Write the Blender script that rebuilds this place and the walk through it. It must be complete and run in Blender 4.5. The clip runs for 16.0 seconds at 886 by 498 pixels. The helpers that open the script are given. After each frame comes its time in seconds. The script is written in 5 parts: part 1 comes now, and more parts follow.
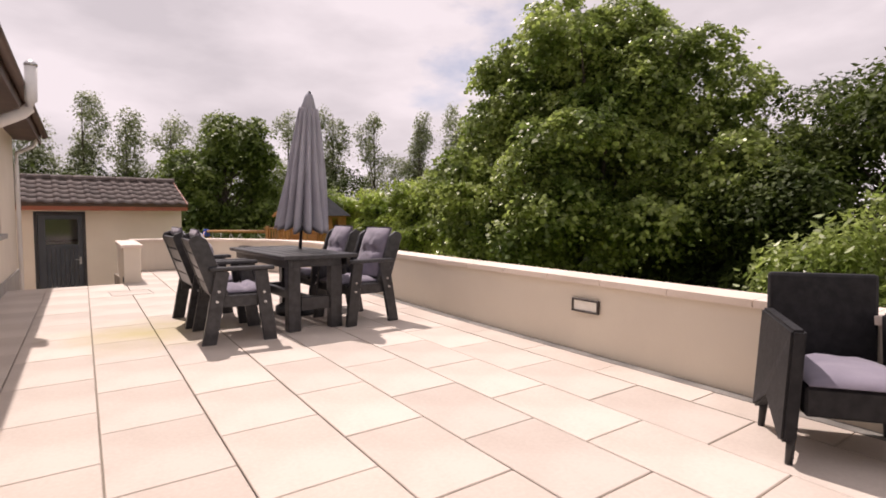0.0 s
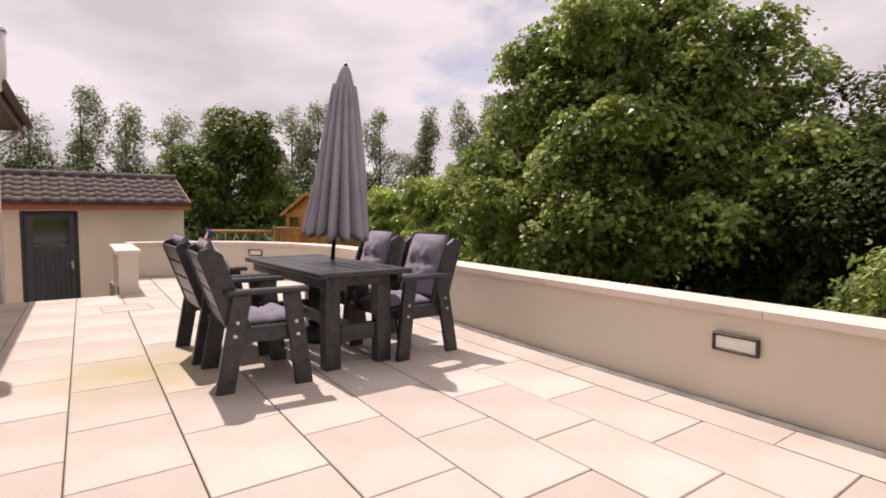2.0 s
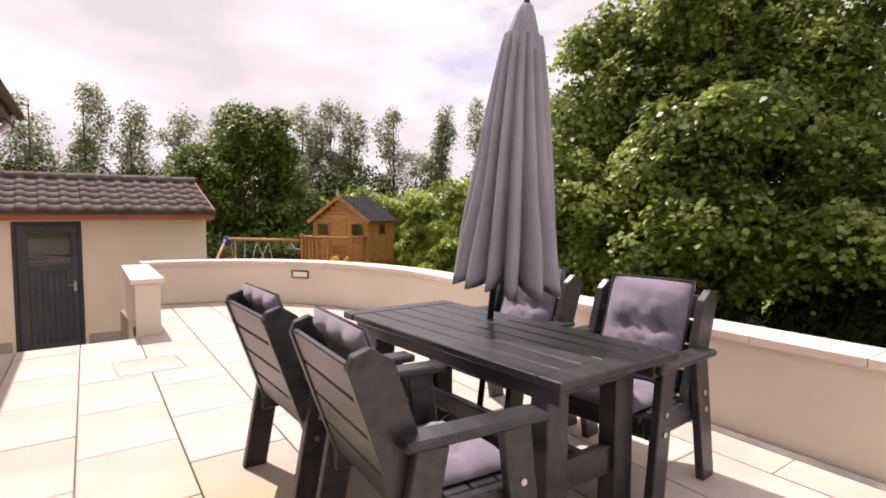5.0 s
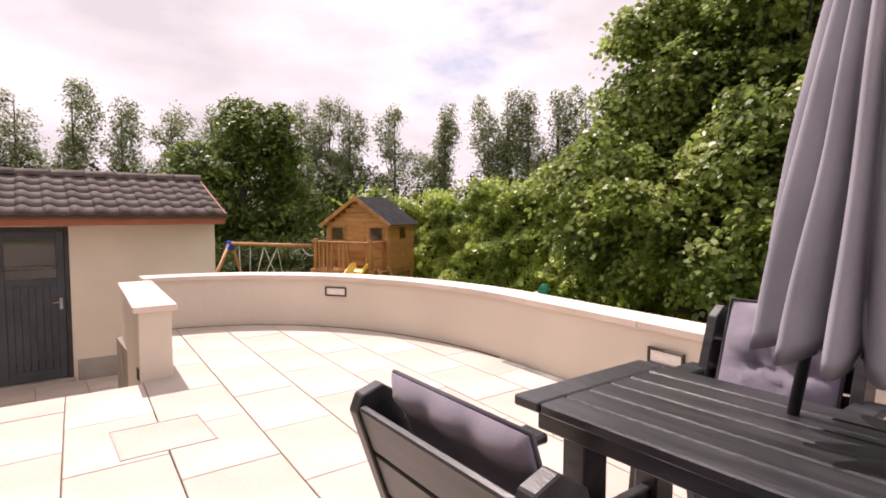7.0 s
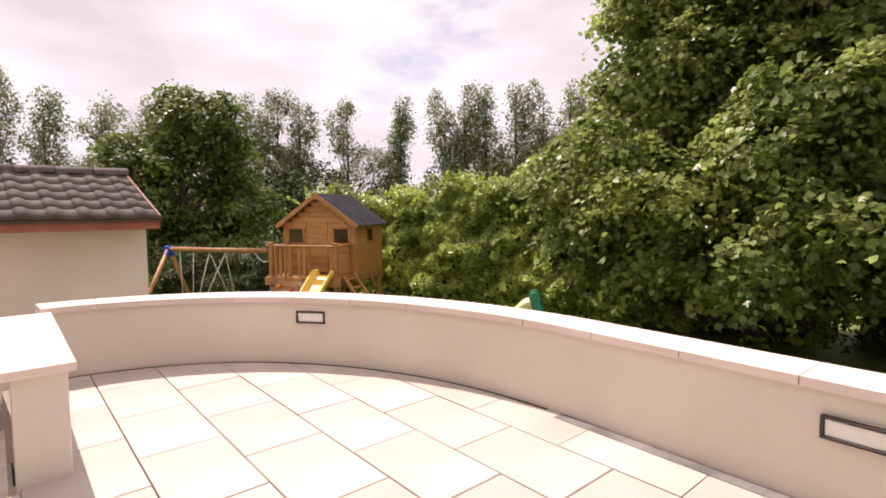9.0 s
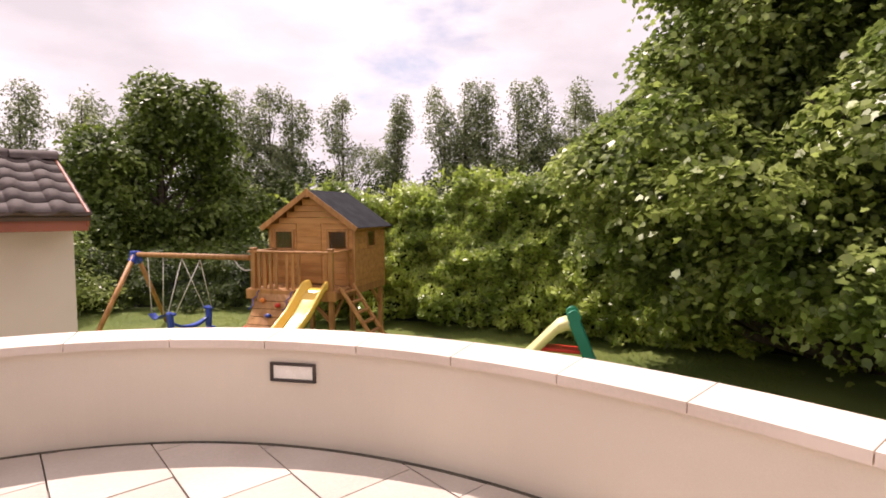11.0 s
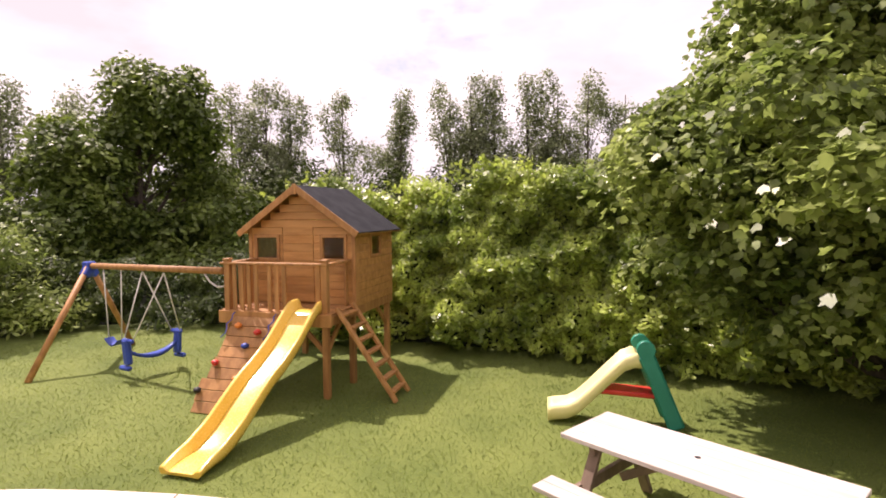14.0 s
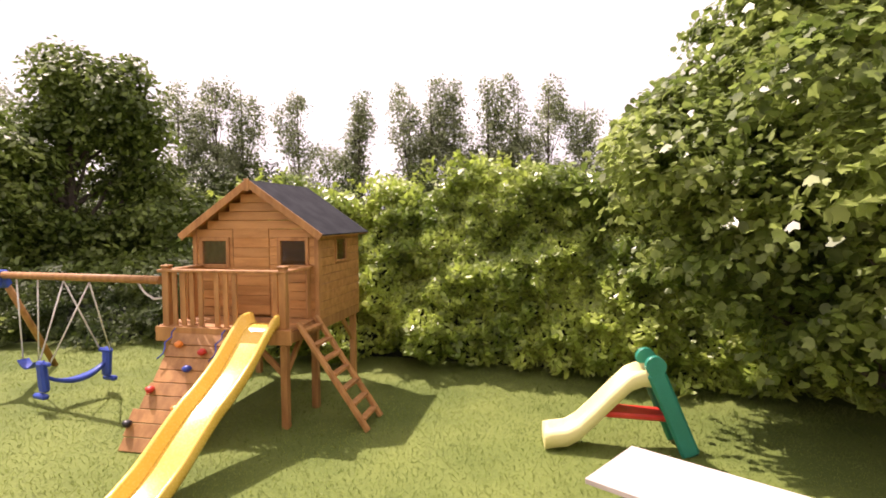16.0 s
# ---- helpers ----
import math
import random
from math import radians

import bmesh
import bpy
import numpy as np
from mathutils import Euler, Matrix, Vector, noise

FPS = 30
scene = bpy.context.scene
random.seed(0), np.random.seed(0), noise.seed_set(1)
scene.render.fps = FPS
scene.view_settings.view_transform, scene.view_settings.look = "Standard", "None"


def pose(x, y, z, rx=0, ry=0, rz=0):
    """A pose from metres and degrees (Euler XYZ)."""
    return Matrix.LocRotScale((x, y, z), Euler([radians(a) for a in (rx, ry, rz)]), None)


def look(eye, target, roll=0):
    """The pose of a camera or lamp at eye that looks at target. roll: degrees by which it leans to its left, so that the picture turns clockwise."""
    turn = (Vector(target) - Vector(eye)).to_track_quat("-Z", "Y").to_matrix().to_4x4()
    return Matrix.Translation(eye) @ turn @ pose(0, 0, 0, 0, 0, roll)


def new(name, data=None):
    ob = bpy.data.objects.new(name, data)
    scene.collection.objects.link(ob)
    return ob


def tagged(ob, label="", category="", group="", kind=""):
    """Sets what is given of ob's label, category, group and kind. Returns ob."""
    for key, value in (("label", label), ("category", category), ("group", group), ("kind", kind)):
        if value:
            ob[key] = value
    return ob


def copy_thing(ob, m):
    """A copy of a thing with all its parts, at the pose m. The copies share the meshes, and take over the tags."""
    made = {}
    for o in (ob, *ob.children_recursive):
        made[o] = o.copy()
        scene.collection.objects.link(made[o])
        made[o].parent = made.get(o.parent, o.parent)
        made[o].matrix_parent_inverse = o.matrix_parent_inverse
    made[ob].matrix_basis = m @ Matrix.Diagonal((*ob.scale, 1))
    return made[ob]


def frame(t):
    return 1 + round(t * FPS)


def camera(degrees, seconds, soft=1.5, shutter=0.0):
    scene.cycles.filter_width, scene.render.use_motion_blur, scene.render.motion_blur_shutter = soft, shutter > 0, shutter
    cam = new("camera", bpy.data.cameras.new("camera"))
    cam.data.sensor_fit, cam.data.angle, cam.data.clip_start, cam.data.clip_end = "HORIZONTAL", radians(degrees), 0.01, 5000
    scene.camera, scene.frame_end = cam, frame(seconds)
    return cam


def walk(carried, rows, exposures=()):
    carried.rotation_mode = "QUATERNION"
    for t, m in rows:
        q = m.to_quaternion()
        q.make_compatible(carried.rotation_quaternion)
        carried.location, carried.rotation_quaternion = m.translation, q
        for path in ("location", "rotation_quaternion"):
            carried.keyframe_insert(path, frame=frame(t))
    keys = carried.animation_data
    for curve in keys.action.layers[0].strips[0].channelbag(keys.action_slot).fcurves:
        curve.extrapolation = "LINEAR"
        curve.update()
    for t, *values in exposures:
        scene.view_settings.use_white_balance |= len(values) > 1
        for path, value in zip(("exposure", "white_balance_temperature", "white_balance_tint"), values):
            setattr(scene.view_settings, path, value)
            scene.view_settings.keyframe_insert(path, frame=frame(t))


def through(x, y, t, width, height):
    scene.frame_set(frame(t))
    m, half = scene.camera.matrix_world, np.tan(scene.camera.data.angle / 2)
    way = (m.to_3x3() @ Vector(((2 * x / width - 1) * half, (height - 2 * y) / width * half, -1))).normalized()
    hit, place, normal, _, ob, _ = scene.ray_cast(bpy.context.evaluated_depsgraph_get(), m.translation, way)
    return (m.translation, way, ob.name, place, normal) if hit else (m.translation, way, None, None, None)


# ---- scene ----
cam = camera(77.8, 16.0, soft=1.8)
PATH = [
    (0, (1.617, 0.089, 1.166), (2.815, 1.686, 1.04), 0.2),
    (0.5, (1.683, 0.404, 1.175), (2.881, 2.0, 1.04), 0.1),
    (1, (1.746, 0.727, 1.178), (2.94, 2.327, 1.048), 0.3),
    (1.5, (1.794, 1.08, 1.188), (2.992, 2.676, 1.057), 0.3),
    (2, (1.859, 1.435, 1.22), (3.054, 3.033, 1.083), 0.2),
    (2.5, (1.906, 1.764, 1.253), (3.105, 3.359, 1.114), 0.1),
    (3, (1.937, 2.128, 1.275), (3.139, 3.72, 1.135), 0.1),
    (5.5, (2.005, 4.208, 1.397), (3.193, 5.811, 1.262), 0.2),
    (6, (2.033, 4.641, 1.394), (3.225, 6.241, 1.261), 0.2),
    (6.5, (2.054, 5.067, 1.416), (3.251, 6.664, 1.283), 0.2),
    (7, (2.103, 5.46, 1.425), (3.315, 7.045, 1.292), 0.2),
    (7.5, (2.185, 5.841, 1.431), (3.456, 7.378, 1.292), 0.1),
    (8, (2.298, 6.235, 1.419), (3.598, 7.748, 1.28), -0.1),
    (8.5, (2.434, 6.628, 1.442), (3.753, 8.125, 1.302), -0.1),
    (9, (2.605, 6.998, 1.454), (3.954, 8.467, 1.309), -0.4),
    (11.5, (3.854, 9.025, 1.378), (5.222, 10.478, 1.245), -0.2),
    (12, (4.077, 9.31, 1.384), (5.449, 10.759, 1.249), -0.3),
    (12.5, (4.299, 9.619, 1.378), (5.67, 11.069, 1.246), -0.3),
    (13, (4.491, 9.911, 1.382), (5.857, 11.366, 1.25), -0.3),
    (13.5, (4.666, 10.17, 1.365), (6.027, 11.63, 1.24), -0.5),
    (14, (4.82, 10.439, 1.382), (6.181, 11.898, 1.251), -0.5),
    (14.5, (4.955, 10.723, 1.333), (6.313, 12.185, 1.215), -0.3),
    (15, (5.073, 10.967, 1.307), (6.433, 12.429, 1.195), -0.2),
    (15.5, (5.167, 11.162, 1.3), (6.537, 12.615, 1.191), -0.3),
    (16, (5.271, 11.313, 1.295), (6.746, 12.66, 1.186), -0.4),
]
walk(cam, [(t, look(eye, target, roll)) for t, eye, target, roll in PATH],
     [(0, 0.42, 6650, 24), (3, 0.38, 6650, 24), (5.5, 0.77, 6700, 27), (9, 0.74, 6700, 27), (12.5, 0.86, 6750, 29), (14.5, 1.04, 6800, 31), (16, 1.22, 6850, 31)])

# ---- world, sun, exposure ----
SUN_EL, SUN_AZ = radians(57), radians(-1)      # the sun stands over +y, a little towards +x
world = bpy.data.worlds.new("sky")
scene.world = world
world.use_nodes = True
wn, wl = world.node_tree.nodes, world.node_tree.links
wn.clear()
w_out = wn.new("ShaderNodeOutputWorld")
w_bg = wn.new("ShaderNodeBackground")
w_sky = wn.new("ShaderNodeTexSky")
w_sky.sky_type, w_sky.sun_disc = "NISHITA", False
w_sky.sun_elevation, w_sky.sun_rotation = SUN_EL, -SUN_AZ
w_map = wn.new("ShaderNodeMapping")
w_map.inputs["Scale"].default_value = (1.0, 1.0, 2.6)
w_tc = wn.new("ShaderNodeTexCoord")
w_n1 = wn.new("ShaderNodeTexNoise")
w_n1.inputs["Scale"].default_value, w_n1.inputs["Detail"].default_value, w_n1.inputs["Roughness"].default_value = 2.3, 8, 0.56
w_n1.inputs["Distortion"].default_value = 0.25
w_r1 = wn.new("ShaderNodeValToRGB")
w_r1.color_ramp.elements[0].position, w_r1.color_ramp.elements[1].position = 0.18, 0.36
w_n2 = wn.new("ShaderNodeTexNoise")
w_n2.inputs["Scale"].default_value, w_n2.inputs["Detail"].default_value = 3.1, 6
w_r2 = wn.new("ShaderNodeValToRGB")
w_r2.color_ramp.elements[0].position, w_r2.color_ramp.elements[1].position = 0.36, 0.6
w_r2.color_ramp.elements[0].color = (0.475, 0.462, 0.465, 1)
w_r2.color_ramp.elements[1].color = (0.66, 0.635, 0.63, 1)
w_mul = wn.new("ShaderNodeMix")
w_mul.data_type, w_mul.blend_type = "RGBA", "MULTIPLY"
w_mul.inputs[0].default_value = 1.0
w_mul.inputs[7].default_value = (0.07, 0.07, 0.07, 1)
w_mix = wn.new("ShaderNodeMix")
w_mix.data_type = "RGBA"
wl.new(w_tc.outputs["Generated"], w_map.inputs["Vector"])
wl.new(w_map.outputs[0], w_n1.inputs["Vector"])
wl.new(w_map.outputs[0], w_n2.inputs["Vector"])
wl.new(w_n1.outputs["Fac"], w_r1.inputs[0])
wl.new(w_n2.outputs["Fac"], w_r2.inputs[0])
wl.new(w_sky.outputs[0], w_mul.inputs[6])
wl.new(w_r1.outputs[0], w_mix.inputs[0])
wl.new(w_mul.outputs[2], w_mix.inputs[6])
wl.new(w_r2.outputs[0], w_mix.inputs[7])
wl.new(w_mix.outputs[2], w_bg.inputs[0])
w_bg.inputs[1].default_value = 1.0
wl.new(w_bg.outputs[0], w_out.inputs[0])

sun = new("sun", bpy.data.lights.new("sun", "SUN"))
sun.data.energy, sun.data.angle, sun.data.color = 3.4, radians(0.6), (1.0, 0.93, 0.84)
sun_way = Vector((-math.sin(SUN_AZ) * math.cos(SUN_EL), math.cos(SUN_AZ) * math.cos(SUN_EL), math.sin(SUN_EL)))
sun.matrix_world = look(sun_way * 50, (0, 0, 0))


# ---- materials ----
def material(name, a, b, rough=0.7, scale=4.0, fine=60.0, bump=0.15, vary=0.0, metal=0.0, stretch=None, island=False, spec=0.5, sheen=0.0, through=0.0, lo=0.35, hi=0.65, height=0.004):
    """A surface whose colour drifts from a to b in broad patches, with fine grain, uneven gloss and relief."""
    m = bpy.data.materials.new(name)
    m.use_nodes = True
    n, l = m.node_tree.nodes, m.node_tree.links
    bs = n["Principled BSDF"]
    tc = n.new("ShaderNodeTexCoord")
    mp = n.new("ShaderNodeMapping")
    l.new(tc.outputs["Object"], mp.inputs["Vector"])
    if stretch:
        mp.inputs["Scale"].default_value = stretch
    n1, n2 = n.new("ShaderNodeTexNoise"), n.new("ShaderNodeTexNoise")
    n1.inputs["Scale"].default_value, n1.inputs["Detail"].default_value = scale, 5
    n2.inputs["Scale"].default_value, n2.inputs["Detail"].default_value = fine, 4
    l.new(mp.outputs[0], n1.inputs["Vector"])
    l.new(mp.outputs[0], n2.inputs["Vector"])
    ramp = n.new("ShaderNodeValToRGB")
    ramp.color_ramp.elements[0].position, ramp.color_ramp.elements[1].position = lo, hi
    ramp.color_ramp.elements[0].color, ramp.color_ramp.elements[1].color = (*a, 1), (*b, 1)
    add = n.new("ShaderNodeMath")
    add.operation = "MULTIPLY_ADD"
    l.new(n2.outputs["Fac"], add.inputs[0])
    add.inputs[1].default_value = 0.35
    sub = n.new("ShaderNodeMath")
    sub.operation = "SUBTRACT"
    l.new(n1.outputs["Fac"], sub.inputs[0])
    sub.inputs[1].default_value = 0.175
    l.new(sub.outputs[0], add.inputs[2])
    l.new(add.outputs[0], ramp.inputs[0])
    colour = ramp.outputs[0]
    if vary:
        hs = n.new("ShaderNodeHueSaturation")
        mr = n.new("ShaderNodeMapRange")
        if island:
            l.new(n.new("ShaderNodeNewGeometry").outputs["Random Per Island"], mr.inputs[0])
        else:
            l.new(n.new("ShaderNodeObjectInfo").outputs["Random"], mr.inputs[0])
        mr.inputs[3].default_value, mr.inputs[4].default_value = 1 - vary, 1 + vary
        l.new(mr.outputs[0], hs.inputs["Value"])
        l.new(colour, hs.inputs["Color"])
        colour = hs.outputs[0]
    l.new(colour, bs.inputs["Base Color"])
    rr = n.new("ShaderNodeMapRange")
    l.new(n2.outputs["Fac"], rr.inputs[0])
    rr.inputs[3].default_value, rr.inputs[4].default_value = max(rough - 0.12, 0.02), min(rough + 0.12, 1)
    l.new(rr.outputs[0], bs.inputs["Roughness"])
    bs.inputs["Metallic"].default_value = metal
    bs.inputs["Specular IOR Level"].default_value = spec
    bs.inputs["Sheen Weight"].default_value = sheen
    if bump:
        bp = n.new("ShaderNodeBump")
        bp.inputs["Strength"].default_value, bp.inputs["Distance"].default_value = bump, height
        l.new(add.outputs[0], bp.inputs["Height"])
        l.new(bp.outputs[0], bs.inputs["Normal"])
    if through:
        tr = n.new("ShaderNodeBsdfTranslucent")
        l.new(colour, tr.inputs[0])
        mx = n.new("ShaderNodeMixShader")
        mx.inputs[0].default_value = through
        l.new(bs.outputs[0], mx.inputs[1])
        l.new(tr.outputs[0], mx.inputs[2])
        l.new(mx.outputs[0], n["Material Output"].inputs[0])
    return m


def leaf_material(name, a, b, gloss=0.45, through=0.35, spec=0.5):
    return material(name, a, b, rough=gloss, scale=0.9, fine=9, bump=0, vary=0.38, island=True, spec=spec, through=through)


M_SLAB = material("sandstone_slab", (0.485, 0.42, 0.36), (0.59, 0.525, 0.46), 0.75, 1.3, 45, 0.25, vary=0.07)


def moss(m, centre, reach):
    """A yellow-green algae stain on the ground about one spot."""
    n, l = m.node_tree.nodes, m.node_tree.links
    bs = n["Principled BSDF"]
    was = bs.inputs["Base Color"].links[0].from_socket
    geo, dist, ns, add = n.new("ShaderNodeNewGeometry"), n.new("ShaderNodeVectorMath"), n.new("ShaderNodeTexNoise"), n.new("ShaderNodeMath")
    dist.operation = "DISTANCE"
    dist.inputs[1].default_value = centre
    ns.inputs["Scale"].default_value, ns.inputs["Detail"].default_value = 2.2, 6
    l.new(geo.outputs["Position"], dist.inputs[0])
    l.new(geo.outputs["Position"], ns.inputs["Vector"])
    add.operation = "MULTIPLY_ADD"
    add.inputs[1].default_value = 1.2
    l.new(ns.outputs["Fac"], add.inputs[0])
    l.new(dist.outputs["Value"], add.inputs[2])
    mr = n.new("ShaderNodeMapRange")
    mr.inputs[1].default_value, mr.inputs[2].default_value, mr.inputs[3].default_value, mr.inputs[4].default_value = 0.5, reach, 0.8, 0.0
    l.new(add.outputs[0], mr.inputs[0])
    mx = n.new("ShaderNodeMix")
    mx.data_type = "RGBA"
    mx.inputs[7].default_value = (0.42, 0.36, 0.13, 1)
    l.new(mr.outputs[0], mx.inputs[0])
    l.new(was, mx.inputs[6])
    l.new(mx.outputs[2], bs.inputs["Base Color"])


moss(M_SLAB, (2.55, 6.1, 0), 1.5)
M_JOINT = material("mortar_joint", (0.23, 0.195, 0.155), (0.33, 0.29, 0.235), 0.9, 5, 80, 0.4)
M_RENDER = material("cream_render", (0.655, 0.585, 0.49), (0.725, 0.655, 0.55), 0.85, 0.9, 140, 0.35)
M_RENDER2 = material("pale_cream_render", (0.68, 0.60, 0.50), (0.74, 0.66, 0.56), 0.85, 1.2, 140, 0.5)
M_CAP = material("pale_coping", (0.66, 0.56, 0.48), (0.74, 0.64, 0.56), 0.7, 1.6, 60, 0.2, vary=0.05)
M_DRAIN = material("dirty_drain_channel", (0.13, 0.125, 0.115), (0.24, 0.23, 0.21), 0.85, 4, 60, 0.4)
M_DARKJOINT = material("dark_joint", (0.05, 0.045, 0.032), (0.11, 0.095, 0.065), 0.95, 6, 90, 0.5)
M_PLINTH = material("grey_plinth_paint", (0.30, 0.28, 0.26), (0.38, 0.36, 0.33), 0.8, 3, 90, 0.3)
M_BLACK = material("black_paint", (0.018, 0.018, 0.020), (0.035, 0.035, 0.038), 0.5, 5, 70, 0.25, stretch=(1, 1, 1))
M_BLACKWOOD = material("charcoal_stained_wood", (0.02, 0.02, 0.022), (0.046, 0.046, 0.049), 0.33, 3, 40, 0.4, stretch=(6, 0.8, 6), vary=0.15, height=0.003)
M_DOOR = material("slate_door_paint", (0.035, 0.042, 0.052), (0.05, 0.058, 0.07), 0.45, 3, 50, 0.15)
M_CUSHION = material("mauve_grey_cotton", (0.18, 0.162, 0.21), (0.24, 0.215, 0.27), 0.9, 6, 220, 0.4, sheen=0.3)
M_PIPING = material("dark_piping", (0.045, 0.04, 0.052), (0.06, 0.055, 0.07), 0.9, 9, 200, 0.2)
M_PARASOL = material("grey_canvas", (0.32, 0.315, 0.36), (0.405, 0.40, 0.45), 0.9, 3, 240, 0.35, through=0.14)
M_WICKER = material("charcoal_wicker", (0.007, 0.007, 0.009), (0.017, 0.017, 0.019), 0.6, 20, 60, 0.5, spec=0.3)
M_STEEL = material("steel", (0.5, 0.5, 0.5), (0.62, 0.62, 0.62), 0.3, 8, 90, 0.05, metal=1)
M_DARKMETAL = material("dark_metal", (0.03, 0.03, 0.032), (0.05, 0.05, 0.052), 0.4, 8, 90, 0.05, metal=0.6)
M_BRONZE = material("bronze_lamp_bezel", (0.03, 0.02, 0.015), (0.05, 0.035, 0.028), 0.45, 12, 90, 0.05)
M_TILE = material("brown_roof_tile", (0.07, 0.054, 0.048), (0.125, 0.096, 0.086), 0.8, 7, 60, 0.5, vary=0.18)
M_FASCIA = material("red_brown_fascia", (0.27, 0.075, 0.035), (0.33, 0.10, 0.05), 0.5, 3, 60, 0.1)
M_FASCIA2 = material("dark_brown_fascia", (0.07, 0.042, 0.03), (0.10, 0.06, 0.042), 0.55, 3, 60, 0.1)
M_WHITEPVC = material("white_pvc", (0.70, 0.68, 0.66), (0.78, 0.76, 0.74), 0.35, 4, 60, 0.05)
M_TIMBER = material("honey_stained_timber", (0.31, 0.14, 0.04), (0.46, 0.23, 0.075), 0.6, 2.2, 30, 0.35, stretch=(5, 5, 0.9), vary=0.14)
M_BOARD = material("honey_cladding_board", (0.38, 0.175, 0.045), (0.54, 0.275, 0.085), 0.6, 2.2, 30, 0.35, stretch=(0.7, 5, 5), vary=0.12)
M_GREYWOOD = material("weathered_wood", (0.50, 0.43, 0.38), (0.64, 0.57, 0.52), 0.8, 2.5, 34, 0.45, stretch=(6, 0.6, 6), vary=0.08)
M_BROWNWOOD = material("brown_table_frame", (0.16, 0.11, 0.075), (0.24, 0.17, 0.12), 0.8, 2.5, 34, 0.45, stretch=(4, 4, 1))
M_FELT = material("roof_felt", (0.026, 0.027, 0.031), (0.042, 0.043, 0.048), 0.95, 4, 150, 0.5, spec=0.1)
M_YELLOW = material("yellow_slide_plastic", (0.80, 0.52, 0.08), (0.84, 0.57, 0.12), 0.26, 1.5, 50, 0.05)
M_PALEYELLOW = material("pale_yellow_plastic", (0.80, 0.72, 0.30), (0.85, 0.78, 0.38), 0.4, 2, 50, 0.05)
M_GREENPLASTIC = material("green_plastic", (0.01, 0.20, 0.13), (0.014, 0.26, 0.17), 0.4, 2, 50, 0.05)
M_REDPLASTIC = material("red_plastic", (0.55, 0.03, 0.02), (0.62, 0.05, 0.03), 0.4, 3, 50, 0.05)
M_BLUE = material("blue_plastic", (0.02, 0.05, 0.32), (0.03, 0.075, 0.40), 0.4, 3, 50, 0.05)
M_ORANGE = material("orange_plastic", (0.75, 0.22, 0.03), (0.8, 0.28, 0.05), 0.4, 3, 50, 0.05)
M_ROPE = material("pale_rope", (0.55, 0.53, 0.48), (0.65, 0.63, 0.58), 0.8, 20, 150, 0.3)
M_BARK = material("grey_bark", (0.06, 0.045, 0.035), (0.13, 0.105, 0.08), 0.9, 4, 30, 0.8, stretch=(3, 3, 0.6), height=0.02)
M_SOIL = material("lawn_ground", (0.095, 0.135, 0.02), (0.16, 0.2, 0.04), 0.95, 0.7, 30, 0.6, height=0.03)
M_GRASS = leaf_material("grass_blade", (0.125, 0.18, 0.028), (0.23, 0.28, 0.06), 0.6, 0.42)
M_LEAF = leaf_material("sycamore_leaf", (0.12, 0.18, 0.034), (0.39, 0.47, 0.13), 0.38, 0.5)
M_LAUREL = leaf_material("laurel_leaf", (0.175, 0.26, 0.036), (0.50, 0.60, 0.12), 0.34, 0.46)
M_FARLEAF = leaf_material("far_sycamore_leaf", (0.08, 0.125, 0.02), (0.19, 0.25, 0.048), 0.48, 0.42)
# leaf green darkened for hedges in shade; hawthorn and shrubs share it
M_SHADELEAF = leaf_material("shade_darkened_leaf", (0.032, 0.055, 0.01), (0.095, 0.13, 0.026), 0.6, 0.35, 0.28)
M_POPLAR = leaf_material("poplar_leaf", (0.165, 0.2, 0.09), (0.29, 0.325, 0.165), 0.5, 0.42)
# near-black colour of the hedge filler, in place of inner shade
M_HEDGE_SHADE = material("hedge_shade", (0.008, 0.012, 0.004), (0.016, 0.022, 0.008), 0.95, 3, 20, 0.4)


def glass_material(name, tint, rough=0.03):
    m = bpy.data.materials.new(name)
    m.use_nodes = True
    b = m.node_tree.nodes["Principled BSDF"]
    b.inputs["Base Color"].default_value = (*tint, 1)
    b.inputs["Roughness"].default_value = rough
    b.inputs["Transmission Weight"].default_value = 1.0
    b.inputs["IOR"].default_value = 1.45
    return m


M_GLASS = glass_material("clear_glass", (0.9, 0.93, 0.93))
M_OPAL = material("opal_lamp_glass", (0.80, 0.77, 0.70), (0.86, 0.83, 0.76), 0.25, 12, 90, 0.05)


# ---- geometry helpers ----
def part(name, bm, mat, parent=None, label=""):
    """Links a bmesh as one mesh object, under a thing or a part where one is given."""
    me = bpy.data.meshes.new(name)
    bm.normal_update()
    bm.to_mesh(me)
    bm.free()
    me.materials.append(mat)
    ob = new(name, me)
    if parent is not None:
        ob.parent = parent
    if label:
        ob["label"] = label
    return ob


def thing(name, m, label, category, group="", kind=""):
    ob = new(name)
    ob.empty_display_size = 0.1
    ob.matrix_world = m
    return tagged(ob, label, category, group, kind)


def box(bm, x0, x1, y0, y1, z0, z1, bevel=0.0, m=None, seg=1):
    b = bmesh.new()
    bmesh.ops.create_cube(b, size=1)
    bmesh.ops.scale(b, vec=(x1 - x0, y1 - y0, z1 - z0), verts=b.verts)
    if bevel:
        bmesh.ops.bevel(b, geom=b.edges, offset=bevel, segments=seg, affect="EDGES", profile=0.5)
    bmesh.ops.translate(b, vec=((x0 + x1) / 2, (y0 + y1) / 2, (z0 + z1) / 2), verts=b.verts)
    if m is not None:
        bmesh.ops.transform(b, matrix=m, verts=b.verts)
    join(bm, b)
    return bm


